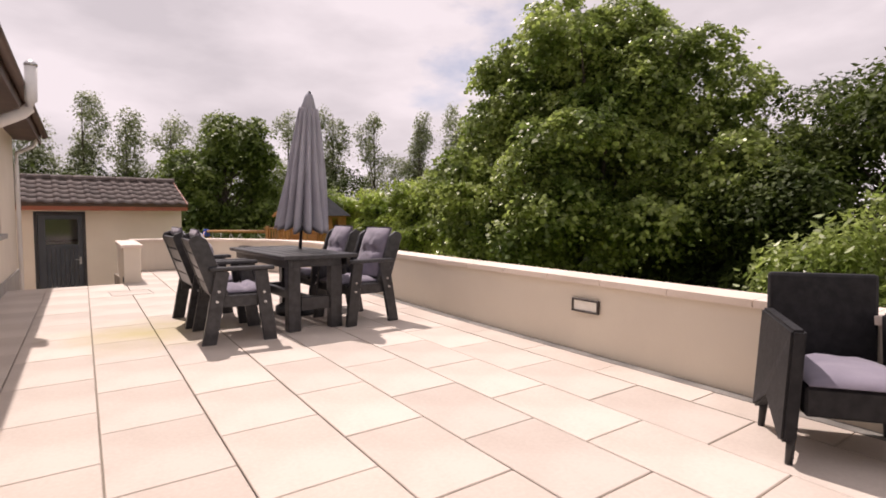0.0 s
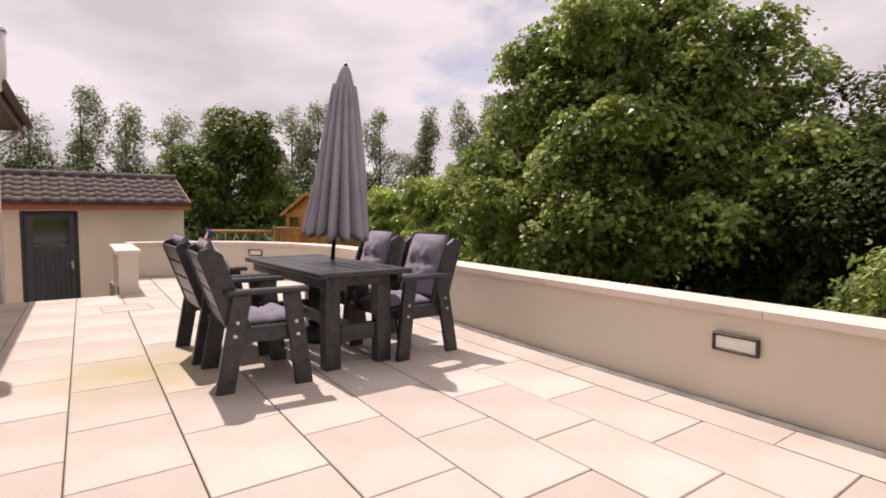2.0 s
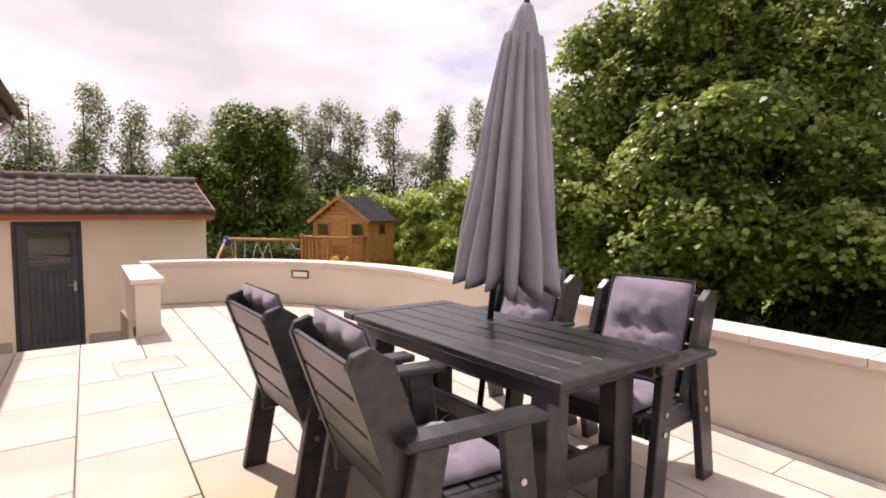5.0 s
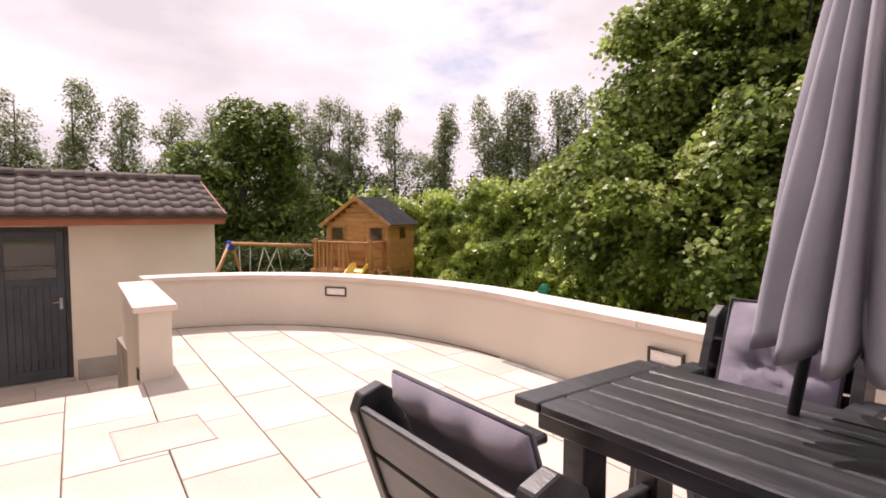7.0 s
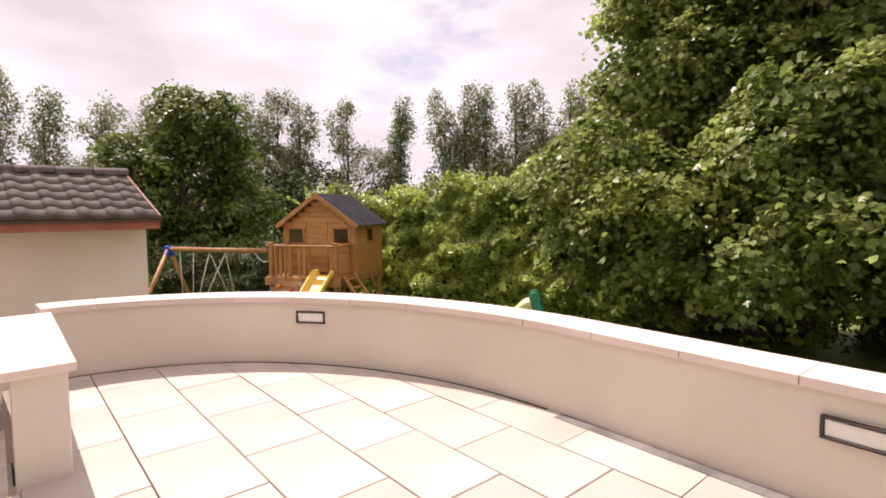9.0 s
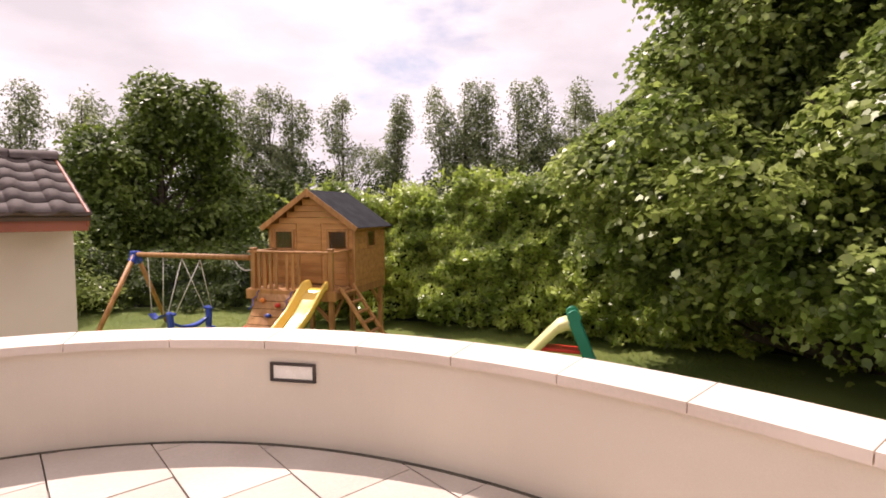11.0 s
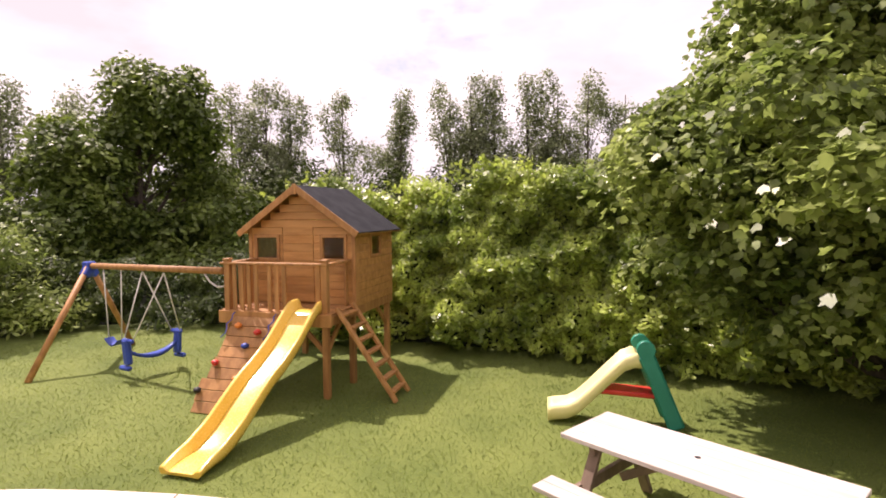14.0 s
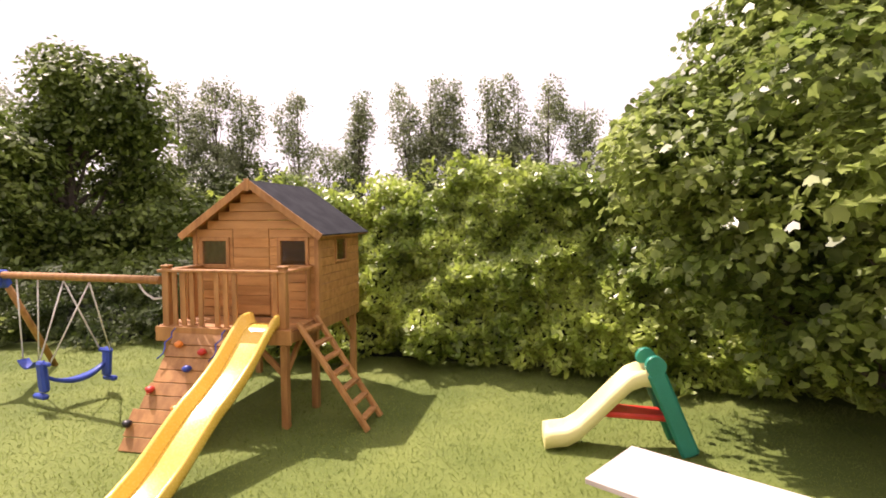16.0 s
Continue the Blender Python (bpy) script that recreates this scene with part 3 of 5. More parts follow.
def garden_armchair():
    """Faces +x; slanted legs bolted to the seat rails, a tilted slatted back between two boards."""
    g = thing("garden_armchair", pose(0, 0, 0), "charcoal stained wooden garden armchair with slanted legs", "chair", "armchairs round the table")
    hw = 0.375
    for s in (-1, 1):
        y = s * (hw - 0.022)
        lb = beam(bmesh.new(), (-0.275, y, -0.01), (-0.15, y, 0.655), 0.12, 0.044, 0.005, up=(0, 1, 0))
        lf = beam(bmesh.new(), (0.262, y, -0.01), (0.18, y, 0.655), 0.12, 0.044, 0.005, up=(0, 1, 0))
        for b, nm in ((lb, "leg"), (lf, "leg")):
            bmesh.ops.bisect_plane(b, geom=b.verts[:] + b.edges[:] + b.faces[:], plane_co=(0, 0, 0), plane_no=(0, 0, -1), clear_outer=True)
            lo = [e for e in b.edges if all(abs(v.co.z) < 1e-4 for v in e.verts)]
            bmesh.ops.edgeloop_fill(b, edges=lo)
        l1 = part("leg", lb, M_BLACKWOOD, g)
        l2 = part("leg", lf, M_BLACKWOOD, g)
        for lg, x0, z0 in ((l1, -0.202, 0.385), (l1, -0.184, 0.475), (l2, 0.217, 0.36), (l2, 0.206, 0.45)):
            part("bolt", tube(bmesh.new(), [(x0, s * hw - s * 0.002, z0), (x0, s * hw + s * 0.008, z0)], 0.013, 8), M_STEEL, lg, "galvanised bolt head")
        yi = s * (hw - 0.066)
        part("seat_rail", made_box(-0.24, 0.25, yi - 0.021, yi + 0.021, 0.32, 0.425, 0.005), M_BLACKWOOD, g)
        part("arm", made_box(-0.26, 0.30, s * (hw - 0.03) - 0.055, s * (hw - 0.03) + 0.055, 0.655, 0.69, 0.009), M_BLACKWOOD, g)
        # back upright: a wide board with clipped corners
        prof = [(-0.06, 0.0), (0.09, 0.0), (0.09, 0.53), (0.035, 0.60), (-0.03, 0.60), (-0.06, 0.565)]
        b = prism(bmesh.new(), prof, -0.022, 0.022)
        bmesh.ops.bevel(b, geom=b.edges[:], offset=0.004, segments=1, affect="EDGES")
        m = pose(-0.175, s * (hw - 0.070), 0.40) @ pose(0, 0, 0, 0, -19, 0) @ pose(0, 0, 0, 90, 0, 0)
        bmesh.ops.transform(b, matrix=m, verts=b.verts)
        part("back_upright", b, M_BLACKWOOD, g)
    tilt = pose(-0.175, 0, 0.40) @ pose(0, 0, 0, 0, -19, 0)
    for k in range(4):
        b = made_box(-0.052, -0.030, -hw + 0.093, hw - 0.093, 0.035 + k * 0.138, 0.035 + k * 0.138 + 0.128, 0.005, tilt)
        part("back_slat", b, M_BLACKWOOD, g)
    for k in range(4):
        part("seat_slat", made_box(-0.17 + k * 0.115, -0.17 + k * 0.115 + 0.106, -hw + 0.089, hw - 0.089, 0.405, 0.427, 0.004), M_BLACKWOOD, g)
    part("front_rail", made_box(0.222, 0.248, -hw + 0.089, hw - 0.089, 0.32, 0.402, 0.004), M_BLACKWOOD, g)
    return g


def pad(L, W, T, nx, ny, tufts, puff=0.0):
    """A stuffed pad lying on z=0, L long (x), W wide (y), with buttoned tufts; puff swells the underside of one free end."""
    bm = bmesh.new()
    top, bot = [], []
    for i in range(nx + 1):
        rt, rb = [], []
        for j in range(ny + 1):
            u, v = i / nx, j / ny
            edge = (min(1, 3.6 * min(u, 1 - u)) * min(1, 3.6 * min(v, 1 - v))) ** 0.55
            h = 0.16 + 0.84 * edge
            x, y = (u - 0.5) * L, (v - 0.5) * W
            dip = sum(math.exp(-((x - a) ** 2 + (y - b) ** 2) / 0.0016) + 0.45 * math.exp(-((x - a) ** 2) / 0.0009) * math.exp(-((y - b) ** 2) / 0.02) for a, b in tufts)
            ray = sum(0.16 * math.sin(9 * math.atan2(y - b, x - a) + 2 * a) * math.exp(-((x - a) ** 2 + (y - b) ** 2) / 0.012) for a, b in tufts)
            wob = 0.16 * noise.noise((x * 7, y * 7, T * 40 + L)) + 0.13 * noise.noise((x * 19, y * 10, 3 + L)) + ray
            rt.append(bm.verts.new((x, y, T * max(0.16, h - 0.36 * min(dip, 1.3) + wob * edge))))
            free = max(0.0, (x / L - 0.33) / 0.17)
            lobe = 0.35 + 0.65 * abs(math.sin(3 * math.pi * v)) ** 0.6
            rb.append(bm.verts.new((x, y, T * 0.12 * (1 - edge) - puff * T * 0.55 * math.sin(math.pi * min(1.0, free)) * lobe)))
        top.append(rt)
        bot.append(rb)
    for i in range(nx):
        for j in range(ny):
            bm.faces.new((top[i][j], top[i + 1][j], top[i + 1][j + 1], top[i][j + 1])).smooth = True
            bm.faces.new((bot[i][j], bot[i][j + 1], bot[i + 1][j + 1], bot[i + 1][j])).smooth = True
    for i in range(nx):
        for j in (0, ny):
            bm.faces.new((bot[i][j], bot[i + 1][j], top[i + 1][j], top[i][j])).smooth = True
    for j in range(ny):
        for i in (0, nx):
            bm.faces.new((bot[i][j], bot[i][j + 1], top[i][j + 1], top[i][j])).smooth = True
    bmesh.ops.recalc_face_normals(bm, faces=bm.faces)
    return bm


def chair_cushion():
    """A high-back chair cushion: seat pad and back pad, on the armchair's slats."""
    g = thing("chair_cushion", pose(0, 0, 0), "mauve-grey tufted high-back cushion lying in an armchair", "cushion", "armchair cushions")
    W = 0.49
    b = pad(0.47, W, 0.075, 18, 18, [(0.02, -0.1), (0.02, 0.1)])
    bmesh.ops.transform(b, matrix=pose(0.06, 0, 0.428), verts=b.verts)
    part("seat_pad", b, M_CUSHION, g)
    tilt = pose(-0.165, 0, 0.47) @ pose(0, 0, 0, 0, -19, 0)
    bk = pad(0.57, W, 0.085, 24, 20, [(0.0, -0.095), (0.0, 0.095)], 0.75)
    m = tilt @ pose(0.006, 0, 0.285) @ pose(0, 0, 0, 0, 90, 0) @ pose(0, 0, 0, 0, 0, 180)
    bmesh.ops.transform(bk, matrix=m, verts=bk.verts)
    back = part("back_pad", bk, M_CUSHION, g)
    e = [(-0.285, -W / 2), (0.285, -W / 2), (0.285, W / 2), (-0.285, W / 2), (-0.285, -W / 2)]
    pp = tube(bmesh.new(), [m @ Vector((x, y, 0.02)) for x, y in e], 0.007, 6)
    part("piping", pp, M_PIPING, back, "dark piping")
    return g


dining_table()
chair = garden_armchair()
cushion = chair_cushion()
PLACES = [(3.15, 5.49, -6.0), (3.165, 6.38, -1.5), (4.475, 5.54, 184.0), (4.47, 6.45, 180.0)]
for k, (x, y, r) in enumerate(PLACES):
    m = pose(x, y, 0, 0, 0, r)
    if k == 0:
        chair.matrix_world = m
        cushion.matrix_world = m
    else:
        copy_thing(chair, m)
        copy_thing(cushion, m)


# ---- closed parasol ----
def parasol():
    foot, tip = Vector((4.09, 6.27, 0.0)), Vector((4.14, 5.93, 2.53))
    way = (tip - foot).normalized()
    m = Matrix.Translation(foot) @ Vector((0, 0, 1)).rotation_difference(way).to_matrix().to_4x4()
    g = thing("parasol", m, "closed grey canvas parasol leaning in the table", "parasol")
    part("pole", tube(bmesh.new(), [(0, 0, 0.02), (0, 0, 2.46)], 0.019, 12), M_DARKMETAL, g, "dark metal pole")
    bm = bmesh.new()
    n, rows = 168, []
    zs = [1.02 + (2.36 - 1.02) * k / 26 for k in range(27)]
    for i, z in enumerate(zs):
        u = (z - 1.02) / (2.36 - 1.02)
        r0 = 0.285 * max(0.0, 1 - u) ** 0.9 + 0.09 * u + 0.015
        ring = []
        for k in range(n):
            a = math.tau * k / n
            fold = 2 * abs(math.cos(7 * a + 0.5 * math.sin(2.2 * u + a) + 0.6 * math.sin(2 * a))) ** 0.8 - 1
            amp = 0.19 * (1 - u) + 0.13
            r = r0 * (1 - amp + amp * fold + 0.05 * math.sin(3 * a + 4 * u) + 0.05 * noise.noise((math.cos(a) * 2, math.sin(a) * 2, z * 2.2)))
            hem = 0.06 * (0.35 - 0.5 * fold + 0.5 * noise.noise((math.cos(a) * 3, math.sin(a) * 3, 5))) * max(0, 1 - 3 * u)
            sag = max(0.0, 1 - u) ** 1.2
            ring.append(bm.verts.new((r * math.cos(a) - 0.045 * sag, r * math.sin(a) - 0.16 * sag, z + hem)))
        rows.append(ring)
    inner = [bm.verts.new(((v.co.x + 0.045) * 0.93 - 0.045, (v.co.y + 0.16) * 0.93 - 0.16, v.co.z + 0.02)) for v in rows[0]]
    deep = [bm.verts.new((v.co.x * 0.3, v.co.y * 0.3, 1.35)) for v in rows[0]]
    for p, q in [(rows[i], rows[i + 1]) for i in range(len(rows) - 1)] + [(inner, rows[0]), (deep, inner)]:
        for k in range(n):
            bm.faces.new((p[k], p[(k + 1) % n], q[(k + 1) % n], q[k])).smooth = True
    part("canopy", bm, M_PARASOL, g)
    vb = bmesh.new()
    prof = [(2.27, 0.104), (2.31, 0.096), (2.39, 0.074), (2.47, 0.050), (2.515, 0.031), (2.525, 0.012)]
    rows = []
    for z, r in prof:
        rows.append([vb.verts.new((r * (1 + 0.07 * math.cos(8 * math.tau * k / 48)) * math.cos(math.tau * k / 48), r * (1 + 0.07 * math.cos(8 * math.tau * k / 48)) * math.sin(math.tau * k / 48), z + (0.012 * math.cos(8 * math.tau * k / 48) if z < 2.29 else 0))) for k in range(48)])
    for p, q in zip(rows, rows[1:]):
        for k in range(48):
            vb.faces.new((p[k], p[(k + 1) % 48], q[(k + 1) % 48], q[k])).smooth = True
    vb.faces.new(rows[-1])
    part("vent_cap", vb, M_PARASOL, g)
    part("finial", tube(bmesh.new(), [(0, 0, 2.52), (0, 0, 2.535), (0, 0, 2.55)], [0.016, 0.018, 0.008], 10), M_DARKMETAL, g)
    for k in range(8):
        a = math.tau * (k + 0.5) / 8
        part("rib", tube(bmesh.new(), [(0.03 * math.cos(a), 0.03 * math.sin(a), 2.25), (0.11 * math.cos(a), 0.11 * math.sin(a), 1.04)], 0.005, 6), M_DARKMETAL, g)
    part("base_weight", tube(bmesh.new(), [(0, 0, 0.002), (0, 0, 0.07), (0, 0, 0.09)], [0.24, 0.24, 0.20], 28), M_DARKMETAL, g)


parasol()


# ---- wicker armchair ----
def wicker_chair():
    """Faces +x."""
    m = pose(4.80, 1.03, 0, 0, 0, 216)
    g = thing("wicker_armchair", m, "charcoal woven wicker armchair against the parapet", "chair")
    for s in (-1, 1):
        prof = [(-0.27, 0.10), (0.0, 0.24), (0.24, 0.10), (0.29, 0.12), (0.27, 0.64), (-0.27, 0.66)]
        b = bmesh.new()
        vs = []
        for y in (s * 0.245, s * 0.31):
            vs.append([b.verts.new((px, y + (s * 0.03 if pz < 0.3 else 0), pz)) for px, pz in prof])
        b.faces.new(vs[0])
        b.faces.new(vs[1][::-1])
        for i in range(len(prof)):
            j = (i + 1) % len(prof)
            b.faces.new((vs[0][j], vs[0][i], vs[1][i], vs[1][j]))
        bmesh.ops.recalc_face_normals(b, faces=b.faces)
        bmesh.ops.bevel(b, geom=b.edges[:], offset=0.012, segments=2, affect="EDGES")
        part("side_panel", b, M_WICKER, g)
        for x in (-0.25, 0.25):
            part("leg", tube(bmesh.new(), [(x, s * 0.295, 0), (x * 0.98, s * 0.285, 0.16)], [0.017, 0.022], 8), M_DARKMETAL, g)
    part("backrest", made_box(-0.335, -0.275, -0.262, 0.262, 0.22, 0.875, 0.02, pose(0, 0, 0, 0, -4, 0), 2), M_WICKER, g)
    part("seat_base", made_box(-0.27, 0.27, -0.243, 0.243, 0.24, 0.38, 0.012), M_WICKER, g)
    c = thing("seat_cushion", m, "mauve-grey seat cushion on the wicker armchair", "cushion")
    b = pad(0.54, 0.47, 0.075, 14, 14, [])
    bmesh.ops.translate(b, vec=(0.02, 0, 0.382), verts=b.verts)
    part("pad", b, M_CUSHION, c)


wicker_chair()

# ---- playhouse on stilts ----
PLAY = pose(8.78, 17.05, LAWN, 0, 0, -59)     # local x: along the front, y: to the back, from the front post


def playhouse():
    g = thing("playhouse", PLAY, "honey-stained wooden playhouse on a stilted deck", "playhouse")
    D = 1.2                                    # deck level above the lawn
    x0, x1, y0, y1 = -1.72, 0.08, 0.75, 2.28
    for x, y, h in ((-0.045, 0.045, 1.92), (-1.62, 0.045, 1.92)):
        p = part("post", made_box(x - 0.045, x + 0.045, y - 0.045, y + 0.045, -0.05, h, 0.008), M_TIMBER, g)
        part("post_cap", made_box(x - 0.055, x + 0.055, y - 0.055, y + 0.055, h + 0.001, h + 0.03, 0.008), M_TIMBER, p)
    for x, y in ((-0.0, 2.2), (-1.64, 2.2), (-0.0, 0.8), (-1.64, 0.8)):
        part("post", made_box(x - 0.045, x + 0.045, y - 0.045, y + 0.045, -0.05, D - 0.17, 0.008), M_TIMBER, g)
    for k in range(18):
        ya = 0.002 + k * 0.13
        if ya < 0.7:
            part("deck_board", made_box(-1.72, 0.06, ya, ya + 0.124, D - 0.03, D, 0.004), M_TIMBER, g)
    part("joist", made_box(-1.74, 0.08, -0.045, -0.005, D - 0.19, D - 0.01, 0.006), M_TIMBER, g)
    part("joist", made_box(-1.74, 0.08, 2.25, 2.29, D - 0.17, D - 0.033, 0.006), M_TIMBER, g)
    for x in (-1.72, 0.06):
        part("joist", made_box(x - 0.02, x + 0.02, 0.0, 2.25, D - 0.17, D - 0.033, 0.006), M_TIMBER, g)
    part("floor", made_box(x0, x1, y0 - 0.05, y1, D - 0.03, D + 0.0, 0.004), M_TIMBER, g)
    for a, b in (((-0.045, 0.045, 0.62), (-0.45, 0.045, 1.02)), ((-0.045, 0.045, 0.62), (-0.045, 0.5, 1.02)), ((0.0, 2.2, 0.62), (0.0, 1.75, 1.02)), ((-1.62, 0.045, 0.62), (-1.2, 0.045, 1.02))):
        part("brace", beam(bmesh.new(), a, b, 0.045, 0.07, 0.004), M_TIMBER, g)
    # rails
    R = 1.86
    part("top_rail", made_box(-1.72, 0.02, -0.012, 0.10, R, R + 0.035, 0.006), M_TIMBER, g)
    part("top_rail", made_box(-0.10, 0.02, 0.102, 0.74, R, R + 0.035, 0.006), M_TIMBER, g)
    part("top_rail", made_box(-1.68, -1.57, 0.102, 0.74, R, R + 0.035, 0.006), M_TIMBER, g)
    for x in (-1.50, -1.38, -1.26, -1.14, -0.92, -0.80, -0.68, -0.14):
        part("baluster", made_box(x - 0.032, x + 0.032, 0.015, 0.04, D - 0.02, R, 0.004), M_TIMBER, g)
    for y in (0.2, 0.33, 0.46, 0.6):
        part("baluster", made_box(-1.64, -1.615, y - 0.032, y + 0.032, D - 0.02, R, 0.004), M_TIMBER, g)
    part("baluster", made_box(-0.05, -0.02, 0.64, 0.73, D, R, 0.004), M_TIMBER, g)
    # clad walls
    H, RIDGE = 2.35, 2.98
    xc = (x0 + x1) / 2
    half = (x1 - x0) / 2
    wins = [(-1.585, -1.235, 1.90, 2.22), (-0.435, -0.085, 1.90, 2.22)]
    door = (-1.14, -0.60, D + 0.02, 2.385)
    bh = 0.118
    front = part("front_wall", made_box(x0 + 0.03, x1 - 0.03, y0 + 0.03, y0 + 0.045, D, 1.88), M_BOARD, g)
    z = D
    while z < RIDGE - 0.05:
        zt = z + bh - 0.004
        lim = half if z < H - 0.03 else half * max(0.0, (RIDGE - zt) / (RIDGE - H))
        spans = [(xc - lim, xc + lim)]
        for a, b, c, d in wins + [door]:
            if z < d - 0.01 and zt > c + 0.01:
                nxt = []
                for p, q in spans:
                    if a > p + 0.02:
                        nxt.append((p, min(a, q)))
                    if b < q - 0.02:
                        nxt.append((max(b, p), q))
                spans = nxt
        for p, q in spans:
            if q - p > 0.04:
                b = made_box(p, q, y0 - 0.004, y0 + 0.02, z, zt, 0.004)
                for v in b.verts:
                    if v.co.y < y0 + 0.005:
                        v.co.y -= 0.008 * (zt - v.co.z) / bh
                part("board", b, M_BOARD, front)
        z += bh
    right = part("side_wall", made_box(x1 - 0.045, x1 - 0.03, y0 + 0.05, y1 - 0.02, D, 1.9), M_BOARD, g)
    left = part("side_wall", made_box(x0 + 0.03, x0 + 0.045, y0 + 0.05, y1 - 0.02, D, H), M_BOARD, g)
    back = part("back_wall", made_box(x0 + 0.03, x1 - 0.03, y1 - 0.04, y1 - 0.02, D, H), M_BOARD, g)
    sw = (1.36, 1.72, 1.93, 2.22)
    z = D - 0.03
    while z < H - 0.02:
        zt = min(z + bh - 0.004, H)
        spans = [(y0 + 0.02, y1)]
        if z < sw[3] - 0.01 and zt > sw[2] + 0.01:
            spans = [(y0 + 0.02, sw[0]), (sw[1], y1)]
        for p, q in spans:
            part("board", made_box(x1 - 0.02, x1 + 0.004, p, q, z, zt, 0.004), M_BOARD, right)
        part("board", made_box(x0 - 0.004, x0 + 0.02, y0 + 0.02, y1, z, zt, 0.004), M_BOARD, left)
        part("board", made_box(x0 + 0.02, x1 - 0.02, y1 - 0.018, y1 + 0.004, z, zt, 0.004), M_BOARD, back)
        z += bh
    for x in (x0 - 0.02, x1 - 0.04):
        part("corner_trim", made_box(x, x + 0.06, y0 - 0.022, y0 + 0.0, D, H + (0.02 if x > -1 else 0.02), 0.004), M_TIMBER, g)
    part("corner_trim", made_box(x1 + 0.005, x1 + 0.022, y0 - 0.02, y0 + 0.05, D, H, 0.004), M_TIMBER, g)
    # door, windows
    a, b, c, d = door
    dr = part("door", made_box(a + 0.006, b - 0.006, y0 + 0.0, y0 + 0.02, c, d - 0.01, 0.003), M_BOARD, g)
    for k in range(9):
        zz = c + 0.01 + k * 0.129
        part("board", made_box(a + 0.01, b - 0.01, y0 - 0.012, y0 - 0.001, zz, zz + 0.123, 0.003), M_BOARD, dr)
    part("knob", tube(bmesh.new(), [(a + 0.07, y0 - 0.012, 1.80), (a + 0.07, y0 - 0.045, 1.80)], [0.012, 0.02], 10), M_STEEL, dr)
    for a, b, c, d in wins:
        fb = bmesh.new()
        for q in ((a - 0.05, b + 0.05, d, d + 0.05), (a - 0.05, b + 0.05, c - 0.05, c), (a - 0.05, a, c, d), (b, b + 0.05, c, d)):
            box(fb, q[0], q[1], y0 - 0.03, y0 - 0.006, q[2], q[3], 0.004)
        w = part("window", fb, M_TIMBER, g)
        part("pane", made_box(a, b, y0 + 0.004, y0 + 0.010, c, d), M_GLASS, w)
    fb = bmesh.new()
    a, b, c, d = sw
    for q in ((a - 0.04, b + 0.04, d, d + 0.04), (a - 0.04, b + 0.04, c - 0.04, c), (a - 0.04, a, c, d), (b, b + 0.04, c, d)):
        box(fb, x1 + 0.005, x1 + 0.024, q[0], q[1], q[2], q[3], 0.004)
    w = part("window", fb, M_TIMBER, g)
    part("pane", made_box(x1 - 0.012, x1 - 0.006, a, b, c, d), M_GLASS, w)
    # roof
    ov = 0.14
    sl = math.atan2(RIDGE - H, half)
    ln = (half + 0.13) / math.cos(sl)
    for s in (1, -1):
        b = bmesh.new()
        m = pose(xc, 0, RIDGE + 0.03) @ pose(0, 0, 0, 0, s * math.degrees(sl), 0)
        xa, xb = (0.0, ln) if s > 0 else (-ln, 0.0)
        box(b, xa, xb, y0 - ov, y1 + 0.08, 0.0, 0.022, 0.003, m)
        part("roof_felt", b, M_FELT, g, "dark grey mineral felt")
        b = bmesh.new()
        box(b, xa, xb, y0 - ov, y1 + 0.08, -0.02, -0.001, 0.0, m)
        part("roof_board", b, M_BOARD, g)
        b = bmesh.new()
        box(b, xa, xb, y0 - ov - 0.022, y0 - ov - 0.001, -0.07, 0.026, 0.004, m)
        part("barge_board", b, M_TIMBER, g)
    part("finial", made_box(xc - 0.035, xc + 0.035, y0 - ov - 0.035, y0 - ov - 0.023, RIDGE - 0.10, RIDGE + 0.06, 0.004), M_TIMBER, g)


def ladder():
    g = thing("ladder", PLAY, "wooden ladder leaning against the playhouse deck", "ladder")
    for y in (0.10, 0.60):
        part("stile", beam(bmesh.new(), (0.10, y, 1.26), (0.97, y, 0.0), 0.045, 0.09, 0.005, up=(0, 1, 0)), M_TIMBER, g)
    for k in range(7):
        u = (k + 0.6) / 7.3
        x, z = 0.10 + 0.87 * u, 1.26 * (1 - u)
        part("rung", made_box(x - 0.045, x + 0.045, 0.124, 0.576, z - 0.018, z + 0.018, 0.004, None), M_TIMBER, g)


